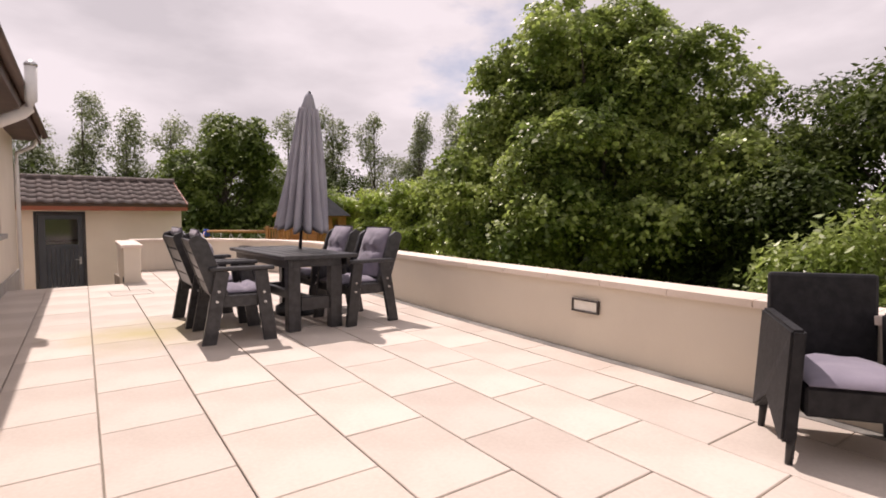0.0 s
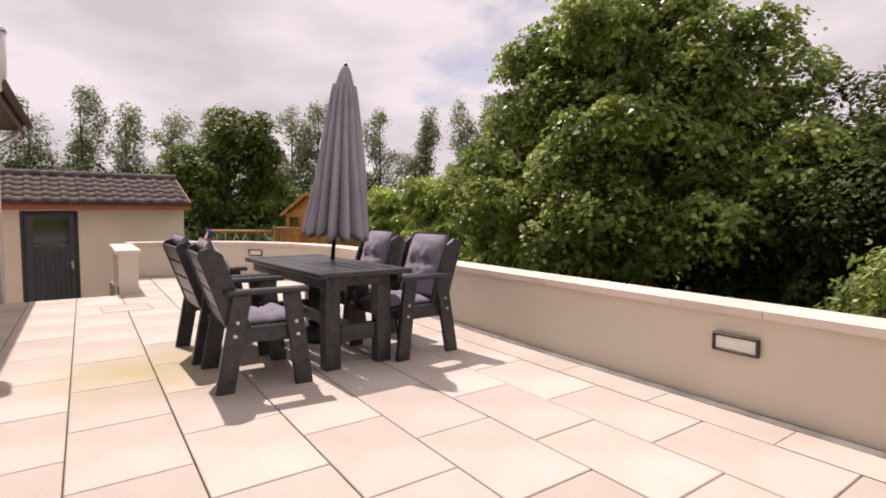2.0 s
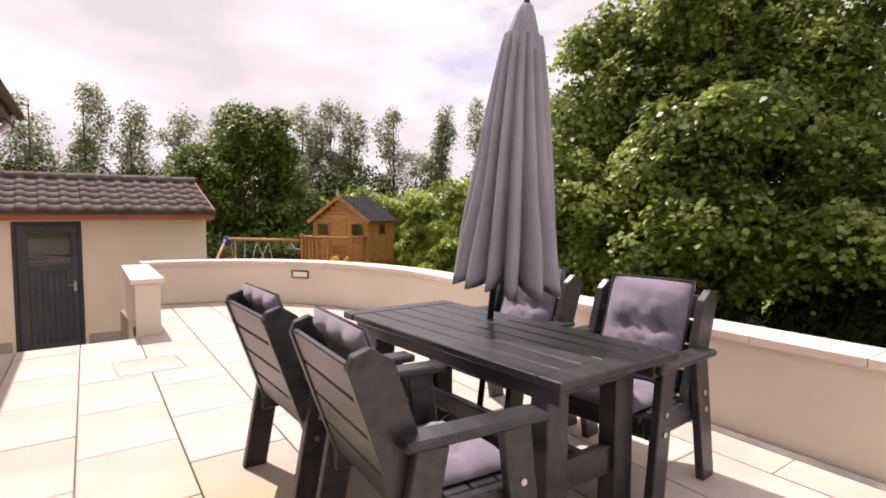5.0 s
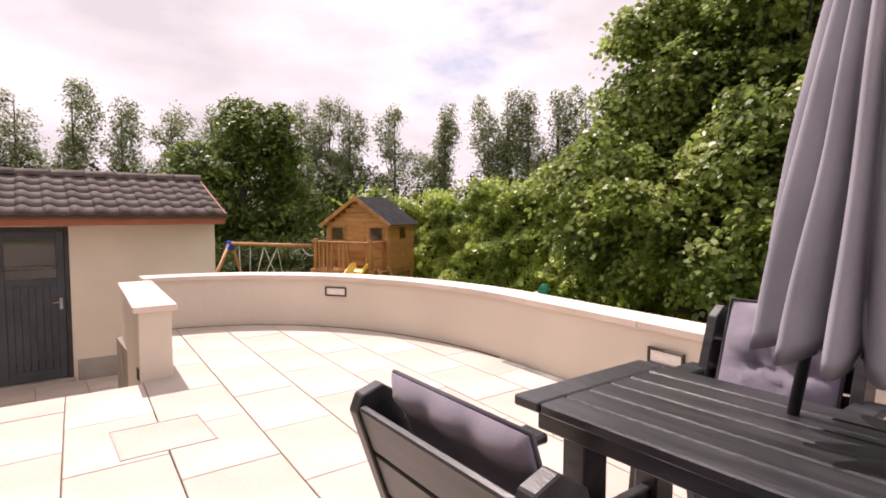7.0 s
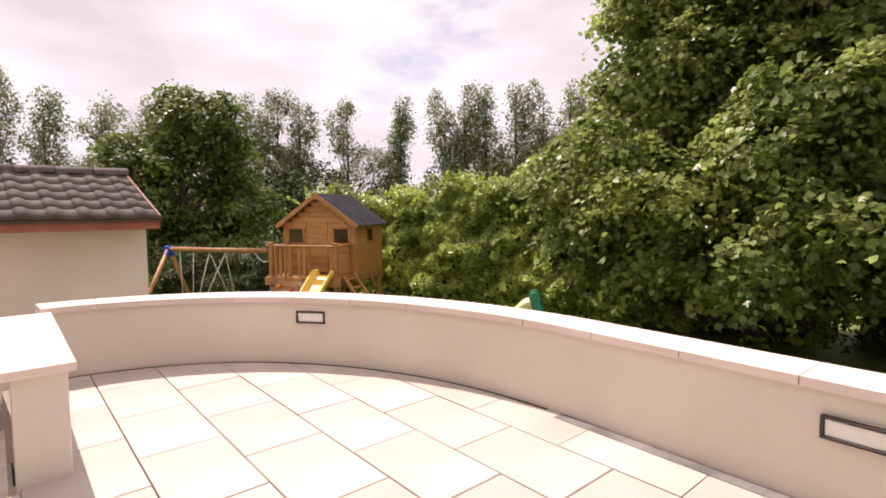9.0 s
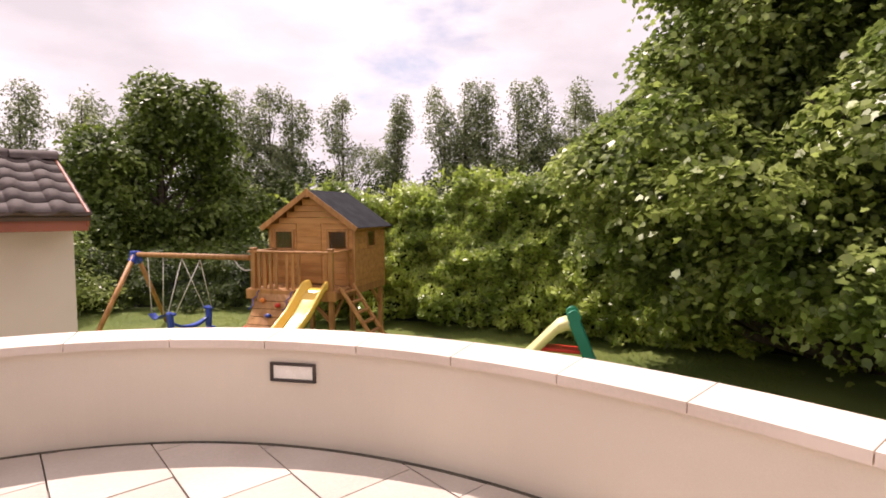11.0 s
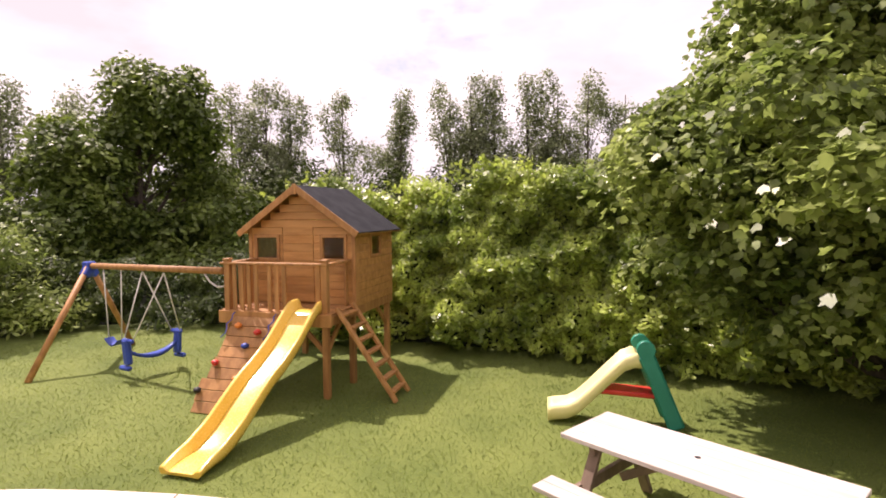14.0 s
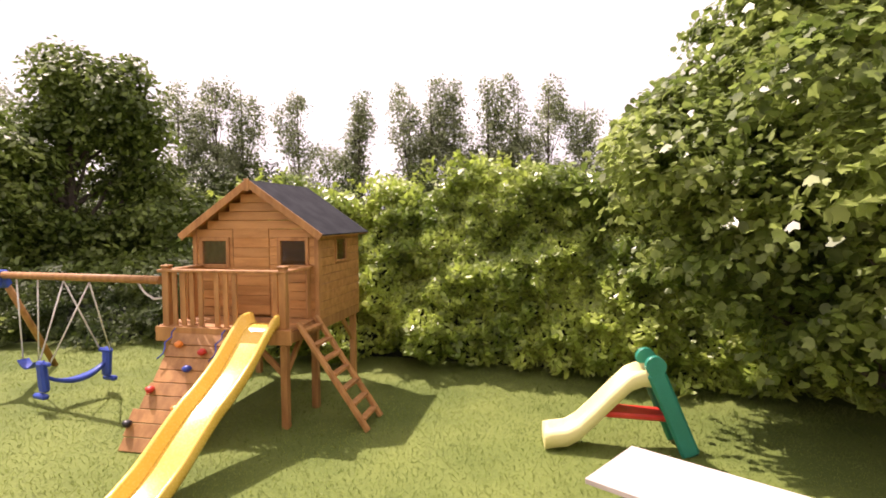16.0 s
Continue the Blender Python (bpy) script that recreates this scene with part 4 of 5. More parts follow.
def slide():
    g = thing("slide", PLAY, "long wavy yellow plastic slide on the lawn", "slide")
    xa, xb = -0.57, -0.08
    prof = [(0.16, 1.235), (0.0, 1.235), (-0.12, 1.20), (-0.32, 1.06), (-0.62, 0.84), (-0.95, 0.66), (-1.2, 0.55), (-1.5, 0.38), (-1.8, 0.20), (-2.05, 0.10), (-2.3, 0.075), (-2.48, 0.05)]
    pts = []
    for i in range(len(prof) - 1):
        for k in range(5):
            p0, p1, p2, p3 = prof[max(i - 1, 0)], prof[i], prof[i + 1], prof[min(i + 2, len(prof) - 1)]
            t = k / 5
            pts.append(tuple(0.5 * (2 * p1[c] + (p2[c] - p0[c]) * t + (2 * p0[c] - 5 * p1[c] + 4 * p2[c] - p3[c]) * t * t + (3 * p1[c] - p0[c] - 3 * p2[c] + p3[c]) * t ** 3) for c in (0, 1)))
    pts.append(prof[-1])
    def swept(sec):
        bm, rows = bmesh.new(), []
        for i, (y, z) in enumerate(pts):
            u = i / (len(pts) - 1)
            low = 1 - 0.75 * max(0, (u - 0.8) / 0.2)
            rows.append([bm.verts.new((x, y, z + (h * low if h > 0 else max(h, 0.002 - z)))) for x, h in sec])
        n = len(sec)
        for p, q in zip(rows, rows[1:]):
            for k in range(n):
                bm.faces.new((p[k], p[(k + 1) % n], q[(k + 1) % n], q[k])).smooth = True
        bm.faces.new(rows[0])
        bm.faces.new(rows[-1][::-1])
        bmesh.ops.recalc_face_normals(bm, faces=bm.faces)
        return bm

    lip = [(0.02, -0.03), (0, 0.02), (0, 0.12), (0.012, 0.135), (0.04, 0.135), (0.055, 0.12), (0.085, 0.02), (0.10, 0.006), (0.10, -0.028)]
    part("side_wall", swept([(xa + x, h) for x, h in lip]), M_YELLOW, g)
    part("side_wall", swept([(xb - x, h) for x, h in lip]), M_YELLOW, g)
    part("chute", swept([(xa + 0.098, -0.026), (xa + 0.098, 0.005), (xa + 0.125, 0.0), (xb - 0.125, 0.0), (xb - 0.098, 0.005), (xb - 0.098, -0.026)]), M_YELLOW, g)


def climbing_wall():
    g = thing("climbing_wall", PLAY, "sloping timber climbing wall with coloured holds and a rope", "climbing wall")
    top, foot = Vector((0, -0.06, 1.12)), Vector((0, -0.95, 0.0))
    rnd = random.Random(5)
    n = 9
    for k in range(n):
        a, b = top.lerp(foot, k / n), top.lerp(foot, (k + 0.95) / n)
        xl = -1.46 - 0.012 * k + rnd.uniform(-0.035, 0.035)
        bm = bmesh.new()
        d = (b - a)
        nrm = Vector((0, d.z, -d.y)).normalized() * 0.03
        if nrm.z < 0:
            nrm = -nrm
        vs = [bm.verts.new(Vector((x, 0, 0)) + p + q) for q in (Vector(), -nrm) for p in (a, b) for x in (xl, -0.72)]
        for f in ((0, 1, 3, 2), (4, 6, 7, 5), (0, 4, 5, 1), (2, 3, 7, 6), (0, 2, 6, 4), (1, 5, 7, 3)):
            bm.faces.new([vs[i] for i in f])
        bmesh.ops.recalc_face_normals(bm, faces=bm.faces)
        bmesh.ops.bevel(bm, geom=bm.edges[:], offset=0.004, segments=1, affect="EDGES")
        part("board", bm, M_TIMBER, g)
    for x, u, mt, nm in ((-1.30, 0.12, M_ORANGE, "orange"), (-1.06, 0.33, M_BLUE, "blue"), (-1.42, 0.52, M_REDPLASTIC, "red"), (-1.0, 0.66, M_ORANGE, "orange"), (-1.52, 0.80, M_DARKMETAL, "dark"), (-0.95, 0.18, M_REDPLASTIC, "red")):
        p = top.lerp(foot, u) + Vector((x, -0.03, 0.03))
        b = bmesh.new()
        bmesh.ops.create_icosphere(b, subdivisions=2, radius=0.055)
        for v in b.verts:
            v.co *= 1 + 0.25 * noise.noise(v.co * 22 + p)
            v.co.z *= 0.8
            v.co += p
        for f in b.faces:
            f.smooth = True
        part("hold", b, mt, g, nm + " plastic hold")
    for x in (-1.46, -0.78):
        pts = [top + Vector((x + 0.03 * math.sin(k * 2.2), -0.04 - 0.055 * k * 0.88, 0.02 - 0.055 * k)) for k in range(6)]
        part("rope", tube(bmesh.new(), [top + Vector((x, 0.02, 0.05)), top + Vector((x + 0.05, -0.06, 0.06))] + pts, 0.009, 6), M_BLUE, g, "blue rope loop")


def swing_frame():
    a, b = Vector((7.93, 18.50, 0.56)), Vector((6.86, 21.85, 0.50))
    g = thing("swing_frame", pose(0, 0, 0), "honey timber swing frame with blue corner bracket and swings", "swing")
    out = b + (b - a).normalized() * 0.10
    bm = tube(bmesh.new(), [a, out], 0.052, 14)
    part("beam", bm, M_TIMBER, g)
    for f in ((5.80, 20.98, LAWN), (7.68, 22.68, LAWN)):
        part("leg", tube(bmesh.new(), [Vector(f), b + Vector((0, 0, 0.03))], 0.05, 12), M_TIMBER, g)
    way = (b - a).normalized()
    bk = bmesh.new()
    beam(bk, b - way * 0.09, b + way * 0.12, 0.15, 0.15, 0.02)
    for f in ((5.80, 20.98, LAWN), (7.68, 22.68, LAWN)):
        d = (Vector(f) - b).normalized()
        beam(bk, b, b + d * 0.22, 0.13, 0.13, 0.015)
    part("bracket", bk, M_BLUE, g, "blue plastic corner bracket")
    L = (b - a).length

    def at(u, z):
        p = a + way * (L * (1 - u))
        return Vector((p.x, p.y, z))
    side = Vector((way.y, -way.x, 0))
    # single seat
    for u in (0.12, 0.27):
        part("rope", tube(bmesh.new(), [at(u, 0.47), at(u + (0.02 if u < 0.2 else -0.02), -0.74)], 0.011, 6), M_ROPE, g)
    sb = bmesh.new()
    n = 8
    rows = [[sb.verts.new(at(0.14 + 0.11 * k / n, -0.74 - 0.10 * math.sin(math.pi * k / n)) + side * s + Vector((0, 0, z))) for s, z in ((-0.08, 0), (0.08, 0), (0.08, -0.02), (-0.08, -0.02))] for k in range(n + 1)]
    for p, q in zip(rows, rows[1:]):
        for k in range(4):
            sb.faces.new((p[k], p[(k + 1) % 4], q[(k + 1) % 4], q[k]))
    sb.faces.new(rows[0])
    sb.faces.new(rows[-1][::-1])
    bmesh.ops.recalc_face_normals(sb, faces=sb.faces)
    part("seat", sb, M_BLUE, g, "blue plastic swing seat")
    # two-seat glider, swinging across the beam
    c = at(0.50, -0.84)
    fwd = side
    for u, s in ((0.44, -0.42), (0.44, 0.42), (0.60, -0.42), (0.60, 0.42)):
        part("rope", tube(bmesh.new(), [at(u, 0.47), c + fwd * s + way * (L * (0.52 - u) * 0.4) + Vector((0, 0, 0.24))], 0.011, 6), M_ROPE, g)
    gb = bmesh.new()
    n = 12
    rows = []
    for k in range(n + 1):
        v = -0.45 + 0.9 * k / n
        z = 0.17 * (abs(v) / 0.45) ** 2.2 - 0.05
        w = 0.055 + 0.03 * math.cos(math.pi * v / 0.45)
        rows.append([gb.verts.new(c + fwd * v + way * s * w + Vector((0, 0, z + h))) for s, h in ((-1, 0.025), (1, 0.025), (1, -0.03), (-1, -0.03))])
    for p, q in zip(rows, rows[1:]):
        for k in range(4):
            gb.faces.new((p[k], p[(k + 1) % 4], q[(k + 1) % 4], q[k])).smooth = True
    gb.faces.new(rows[0])
    gb.faces.new(rows[-1][::-1])
    bmesh.ops.recalc_face_normals(gb, faces=gb.faces)
    glider = part("glider", gb, M_BLUE, g, "blue plastic two-seat glider")
    for s in (-1, 1):
        hb = bmesh.new()
        p = c + fwd * s * 0.42
        beam(hb, p + Vector((0, 0, -0.12)), p + fwd * s * 0.03 + Vector((0, 0, 0.30)), 0.14, 0.10, 0.03)
        beam(hb, p + way * -0.14 + Vector((0, 0, 0.26)), p + way * 0.14 + Vector((0, 0, 0.26)), 0.06, 0.06, 0.02)
        beam(hb, p + way * -0.12 + fwd * s * 0.05 + Vector((0, 0, -0.16)), p + way * 0.12 + fwd * s * 0.05 + Vector((0, 0, -0.16)), 0.09, 0.07, 0.02)
        part("end_horn", hb, M_BLUE, glider)
    # spare rope looped from the beam by the deck
    e = at(0.88, 0.50)
    part("rope", tube(bmesh.new(), [e, e + way * -0.12 + Vector((0, 0, -0.12)), e + way * -0.28 + Vector((0, 0, -0.19)), e + way * -0.44 + Vector((0, 0, -0.17))], 0.014, 8), M_ROPE, g)


def toy_slide():
    B, G = Vector((10.52, 14.40, LAWN)), Vector((11.33, 13.33, LAWN))
    d = (G - B).normalized()
    p = Vector((-d.y, d.x, 0))
    g = thing("toy_slide", pose(0, 0, 0), "small toddler slide with green ladder and yellow chute", "slide")
    top = B + d * 0.98 + Vector((0, 0, 0.94))
    for s in (-1, 1):
        bm = bmesh.new()
        foot = G + p * s * 0.24
        hd = top + p * s * 0.19
        beam(bm, foot, hd - Vector((0, 0, 0.06)), 0.19, 0.07, 0.025, up=p)
        cyl = bmesh.new()
        tube(cyl, [hd - p * 0.04, hd + p * 0.04], 0.105, 18)
        join(bm, cyl)
        part("side_panel", bm, M_GREENPLASTIC, g)
    for k in range(3):
        c = G.lerp(top, 0.22 + 0.22 * k)
        part("step", beam(bmesh.new(), c - p * 0.2, c + p * 0.2, 0.05, 0.14, 0.015), M_GREENPLASTIC, g)
    prof = [(0.98, 0.81), (0.86, 0.815), (0.74, 0.765), (0.55, 0.575), (0.36, 0.375), (0.2, 0.22), (0.08, 0.15), (-0.08, 0.13), (-0.16, 0.11)]
    sec = [(-0.19, -0.10), (-0.20, 0.02), (-0.18, 0.075), (-0.15, 0.07), (-0.12, 0.0), (0.12, 0.0), (0.15, 0.07), (0.18, 0.075), (0.20, 0.02), (0.19, -0.10)]
    bm = bmesh.new()
    rows = [[bm.verts.new(B + d * u + p * x + Vector((0, 0, max(0.004, z + h)))) for x, h in sec] for u, z in prof]
    n = len(sec)
    for a, b in zip(rows, rows[1:]):
        for k in range(n):
            bm.faces.new((a[k], a[(k + 1) % n], b[(k + 1) % n], b[k])).smooth = True
    bm.faces.new(rows[0])
    bm.faces.new(rows[-1][::-1])
    bmesh.ops.recalc_face_normals(bm, faces=bm.faces)
    part("chute", bm, M_PALEYELLOW, g, "pale yellow plastic chute")
    part("brace", beam(bmesh.new(), B + d * 0.42 + Vector((0, 0, 0.40)), B + d * 1.12 + Vector((0, 0, 0.36)), 0.32, 0.06, 0.015), M_REDPLASTIC, g, "red plastic brace")


def picnic_table():
    m = pose(8.93, 12.07, LAWN, 0, 0, -1)
    g = thing("picnic_table", m, "weathered grey timber picnic table on the lawn", "picnic table")
    L, W, T = 0.98, 0.365, 0.74
    w = 2 * W / 5
    for k in range(5):
        part("top_board", made_box(-W + k * w + 0.003, -W + (k + 1) * w - 0.003, -L, L, T - 0.04, T, 0.005), M_GREYWOOD, g)
    for s in (-1, 1):
        for k in range(2):
            xa = s * 0.66 - 0.125 + k * 0.127
            part("seat_board", made_box(xa, xa + 0.123, -L + 0.04, L - 0.04, 0.41, 0.45, 0.005), M_GREYWOOD, g)
        y = s * 0.70
        part("batten", made_box(-0.33, 0.33, y - 0.025, y + 0.025, T - 0.115, T - 0.042, 0.004), M_BROWNWOOD, g)
        part("cross_bar", made_box(-0.80, 0.80, y + 0.027, y + 0.072, 0.31, 0.408, 0.004), M_BROWNWOOD, g)
        for q in (-1, 1):
            part("leg", beam(bmesh.new(), (q * 0.24, y, T - 0.05), (q * 0.60, y, 0.0), 0.045, 0.095, 0.004, up=(0, 1, 0)), M_BROWNWOOD, g)
        part("brace", beam(bmesh.new(), (0, s * 0.62, 0.37), (0, s * 0.12, T - 0.06), 0.045, 0.07, 0.004), M_BROWNWOOD, g)
    part("parasol_hole", tube(bmesh.new(), [(0, 0, T + 0.0005), (0, 0, T + 0.002)], 0.024, 14), M_BLACK, g, "dark parasol hole")


playhouse()
ladder()
slide()
climbing_wall()
swing_frame()
toy_slide()
picnic_table()


# ---- plants ----
KITE = [(0, 0), (0.33, 0.45), (0, 1), (-0.33, 0.45)]
LONG = [(0, 0), (0.2, 0.35), (0.17, 0.7), (0, 1), (-0.17, 0.7), (-0.2, 0.35)]
MAPLE = [(0, 0), (0.42, 0.16), (0.54, 0.62), (0.19, 0.66), (0, 1), (-0.19, 0.66), (-0.54, 0.62), (-0.42, 0.16)]


def leaves(name, pos, nrm, size, shape, mat, parent, rng, droop=0.25):
    """Many leaves in one mesh: pos and nrm are N x 3, size is N."""
    N, K = len(pos), len(shape)
    r = rng.normal(size=(N, 3))
    nrm = nrm / np.maximum(np.linalg.norm(nrm, axis=1, keepdims=True), 1e-6)
    t = np.cross(nrm, r)
    t /= np.maximum(np.linalg.norm(t, axis=1, keepdims=True), 1e-6)
    b = np.cross(nrm, t)
    b[:, 2] -= droop
    sh = np.array(shape)
    v = pos[:, None, :] + size[:, None, None] * (sh[None, :, 0, None] * t[:, None, :] + (sh[None, :, 1, None] - 0.5) * b[:, None, :] - (np.abs(sh[None, :, 0, None]) * 0.35) * nrm[:, None, :])
    me = bpy.data.meshes.new(name)
    me.vertices.add(N * K)
    me.vertices.foreach_set("co", v.reshape(-1).astype(np.float32))
    me.loops.add(N * K)
    me.loops.foreach_set("vertex_index", np.arange(N * K, dtype=np.int32))
    me.polygons.add(N)
    me.polygons.foreach_set("loop_start", np.arange(0, N * K, K, dtype=np.int32))
    me.update(calc_edges=True)
    me.materials.append(mat)
    ob = new(name, me)
    ob.parent = parent
    return ob


def crown(lobes, clumps, per, size, spread, rng, flat=0.45, deep=0.25):
    """Leaf places over a crown made of ellipsoid lobes: clumps near the surface, some deeper inside."""
    L = np.array(lobes, float)
    wts = (L[:, 3] * L[:, 4] + L[:, 4] * L[:, 5] + L[:, 3] * L[:, 5])
    pick = rng.choice(len(L), clumps, p=wts / wts.sum())
    d = rng.normal(size=(clumps, 3))
    d /= np.linalg.norm(d, axis=1, keepdims=True)
    rad = np.where(rng.random(clumps) < deep, rng.uniform(0.45, 0.85, clumps), rng.uniform(0.86, 1.08, clumps))
    c = L[pick, :3] + d * L[pick, 3:6] * rad[:, None]
    keep = np.ones(clumps, bool)
    for l in (L if len(L) < 30 else L[:0]):
        keep &= (np.abs((c - l[:3]) / l[3:6]) ** 2).sum(1) > 0.30
    c, d = c[keep], d[keep]
    n = len(c)
    k = rng.integers(int(per * 0.5), int(per * 1.5), n)
    idx = np.repeat(np.arange(n), k)
    off = rng.normal(size=(len(idx), 3)) * spread
    off[:, 2] *= flat
    off[:, 2] -= 0.35 * (np.linalg.norm(off[:, :2], axis=1) ** 2) / spread
    pos = c[idx] + off
    nrm = d[idx] * 0.55 + np.array([0, 0, 0.75]) + rng.normal(size=(len(idx), 3)) * 0.42
    sz = size * rng.uniform(0.65, 1.3, len(idx))
    return pos, nrm, sz, c


def boughs(lobes, per, r, rng):
    """Breaks big crown lobes up into leafy boughs that stand out from their surface."""
    out = []
    for x, y, z, a, b, c in lobes:
        n = max(4, int(per * (a * b + b * c + a * c) / 3))
        for k in range(n):
            d = rng.normal(size=3)
            d /= np.linalg.norm(d)
            f = rng.uniform(0.62, 1.02)
            q = r * rng.uniform(0.65, 1.35)
            out.append((x + d[0] * a * f, y + d[1] * b * f, z + d[2] * c * f, q, q, q * 0.55))
    return out


def limbs(base, top, r, ends, rng, twigs=0):
    bm = bmesh.new()
    base, top = Vector(base), Vector(top)
    pts = [base.lerp(top, k / 7) + Vector((0.12 * r * 4 * noise.noise((k * 0.7, base.x, 0)), 0.12 * r * 4 * noise.noise((k * 0.7, base.y, 3)), 0)) for k in range(8)]
    tube(bm, [base - Vector((0, 0, 0.1))] + pts, [r * 1.35] + [r * (1 - 0.8 * k / 7) for k in range(8)], 10)
    for e in ends:
        e = Vector(e)
        h = min(max((e.z - base.z) / max(top.z - base.z, 0.1) - 0.25, 0.12), 0.9)
        s = pts[int(h * 7)]
        mid = s.lerp(e, 0.5) + Vector((0, 0, -0.08 * (e - s).length))
        rr = r * (0.42 * (1 - h) + 0.12)
        tube(bm, [s, mid, e], [rr, rr * 0.6, rr * 0.15], 6)
    return bm


def tree(name, label, base, top, r, lobes, clumps, per, size, spread, shape, mat, seed, flat=0.45, deep=0.25, nl=40, group="", bough=0.0):
    rng = np.random.default_rng(seed)
    if bough:
        lobes = boughs(lobes, 3.2 / bough, bough, rng)
    g = thing(name, Matrix.Translation(base), label, "tree", group)
    inv = Matrix.Translation(-Vector(base))
    pos, nrm, sz, c = crown(lobes, clumps, per, size, spread, rng, flat, deep)
    keep = pos[:, 2] > LAWN + 0.06
    pos, nrm, sz = pos[keep], nrm[keep], sz[keep]
    ends = c[rng.choice(len(c), min(nl, len(c)), replace=False)]
    bm = limbs(base, top, r, ends, rng)
    bmesh.ops.transform(bm, matrix=inv, verts=bm.verts)
    part("trunk", bm, M_BARK, g, "grey trunk and limbs")
    leaves("crown", pos - np.array(base), nrm, sz, shape, mat, g, rng)
    return g


# the great sycamore beside the terrace
LOBES = [(14.5, 10.5, 3.2, 2.7, 2.8, 2.7), (13.1, 8.5, 2.4, 1.8, 1.9, 2.0), (12.7, 11.6, 2.0, 1.75, 2.0, 2.0), (13.8, 10.0, 5.6, 1.9, 2.0, 1.8), (15.4, 7.2, 1.7, 2.0, 1.8, 1.8),
         (12.8, 9.8, 0.9, 1.3, 1.7, 0.8), (13.5, 12.8, 2.5, 1.65, 1.3, 1.7), (14.5, 13.0, 4.8, 1.2, 1.0, 1.5), (13.7, 7.0, 2.4, 1.3, 1.3, 1.0), (12.9, 12.7, 0.7, 1.1, 1.2, 0.9), (13.9, 11.8, 4.7, 1.3, 1.2, 1.5), (14.9, 11.7, 5.0, 1.7, 1.5, 1.7), (14.6, 9.3, 5.2, 1.7, 1.5, 1.7), (15.2, 7.8, 4.6, 1.7, 1.6, 1.7)]
tree("sycamore_tree", "large full-crowned green sycamore tree shading the hedge", (14.8, 10.2, LAWN), (14.2, 10.2, 6.2), 0.30, LOBES, 6000, 42, 0.110, 0.17, MAPLE, M_LEAF, 11, nl=70, flat=0.32, deep=0.14, bough=0.9)
# the darker one beyond the swing
LOBES = [(10.3, 30.2, 2.6, 2.3, 2.4, 2.2), (8.4, 28.4, 0.1, 2.3, 1.8, 1.8), (11.4, 28.4, 0.2, 1.8, 1.7, 1.9), (9.9, 27.6, -0.2, 2.0, 1.2, 1.3), (7.6, 29.6, 1.2, 1.2, 1.6, 1.8), (9.9, 30.2, 4.95, 1.0, 1.3, 1.3), (8.2, 30.2, 2.9, 1.2, 1.4, 1.5), (11.6, 30.4, 3.2, 1.0, 1.4, 1.6), (11.1, 30.0, 4.7, 0.95, 1.2, 1.2), (7.9, 29.9, 3.3, 0.6, 0.9, 0.9), (12.2, 29.8, 1.6, 0.8, 1.2, 1.3)]
tree("sycamore_tree", "dark green rounded sycamore tree behind the swing", (9.9, 30.6, LAWN), (9.9, 30.4, 5.6), 0.25, LOBES, 2500, 30, 0.20, 0.25, KITE, M_FARLEAF, 12, nl=40, bough=0.75)
# bushy trees at the terrace's side
LOBES = [(14.6, 3.2, 1.6, 2.4, 2.4, 2.3), (13.6, 4.8, 0.6, 1.6, 1.6, 1.4), (15.5, 2.0, 3.0, 2.0, 2.0, 2.0), (16.5, 4.6, 2.6, 2.0, 2.0, 2.2)]
tree("hawthorn_tree", "bushy green hawthorn tree past the parapet", (15.0, 3.2, LAWN), (14.9, 3.0, 3.4), 0.18, LOBES, 1300, 32, 0.13, 0.22, KITE, M_SHADELEAF, 13, nl=40, bough=0.7)
LOBES = [(10.7, 3.5, -0.3, 1.0, 1.1, 0.95), (10.9, 2.5, -0.1, 1.1, 1.2, 1.2), (11.6, 4.3, -0.3, 0.9, 0.8, 0.9), (11.5, 1.7, 0.3, 1.2, 1.2, 1.5)]
tree("shrub", "light green leafy shrub growing beyond the parapet", (11.2, 3.8, LAWN), (11.0, 3.8, 0.3), 0.06, LOBES, 700, 30, 0.12, 0.17, LONG, M_LEAF, 14, nl=30, bough=0.4)
LOBES = [(4.45, 19.6, -0.95, 0.55, 0.5, 0.35), (4.0, 19.2, -0.9, 0.4, 0.4, 0.4)]
tree("shrub", "low brownish green shrub on the lawn", (4.3, 19.5, LAWN), (4.3, 19.5, -0.8), 0.02, LOBES, 90, 26, 0.07, 0.1, LONG, M_POPLAR, 15, nl=16)


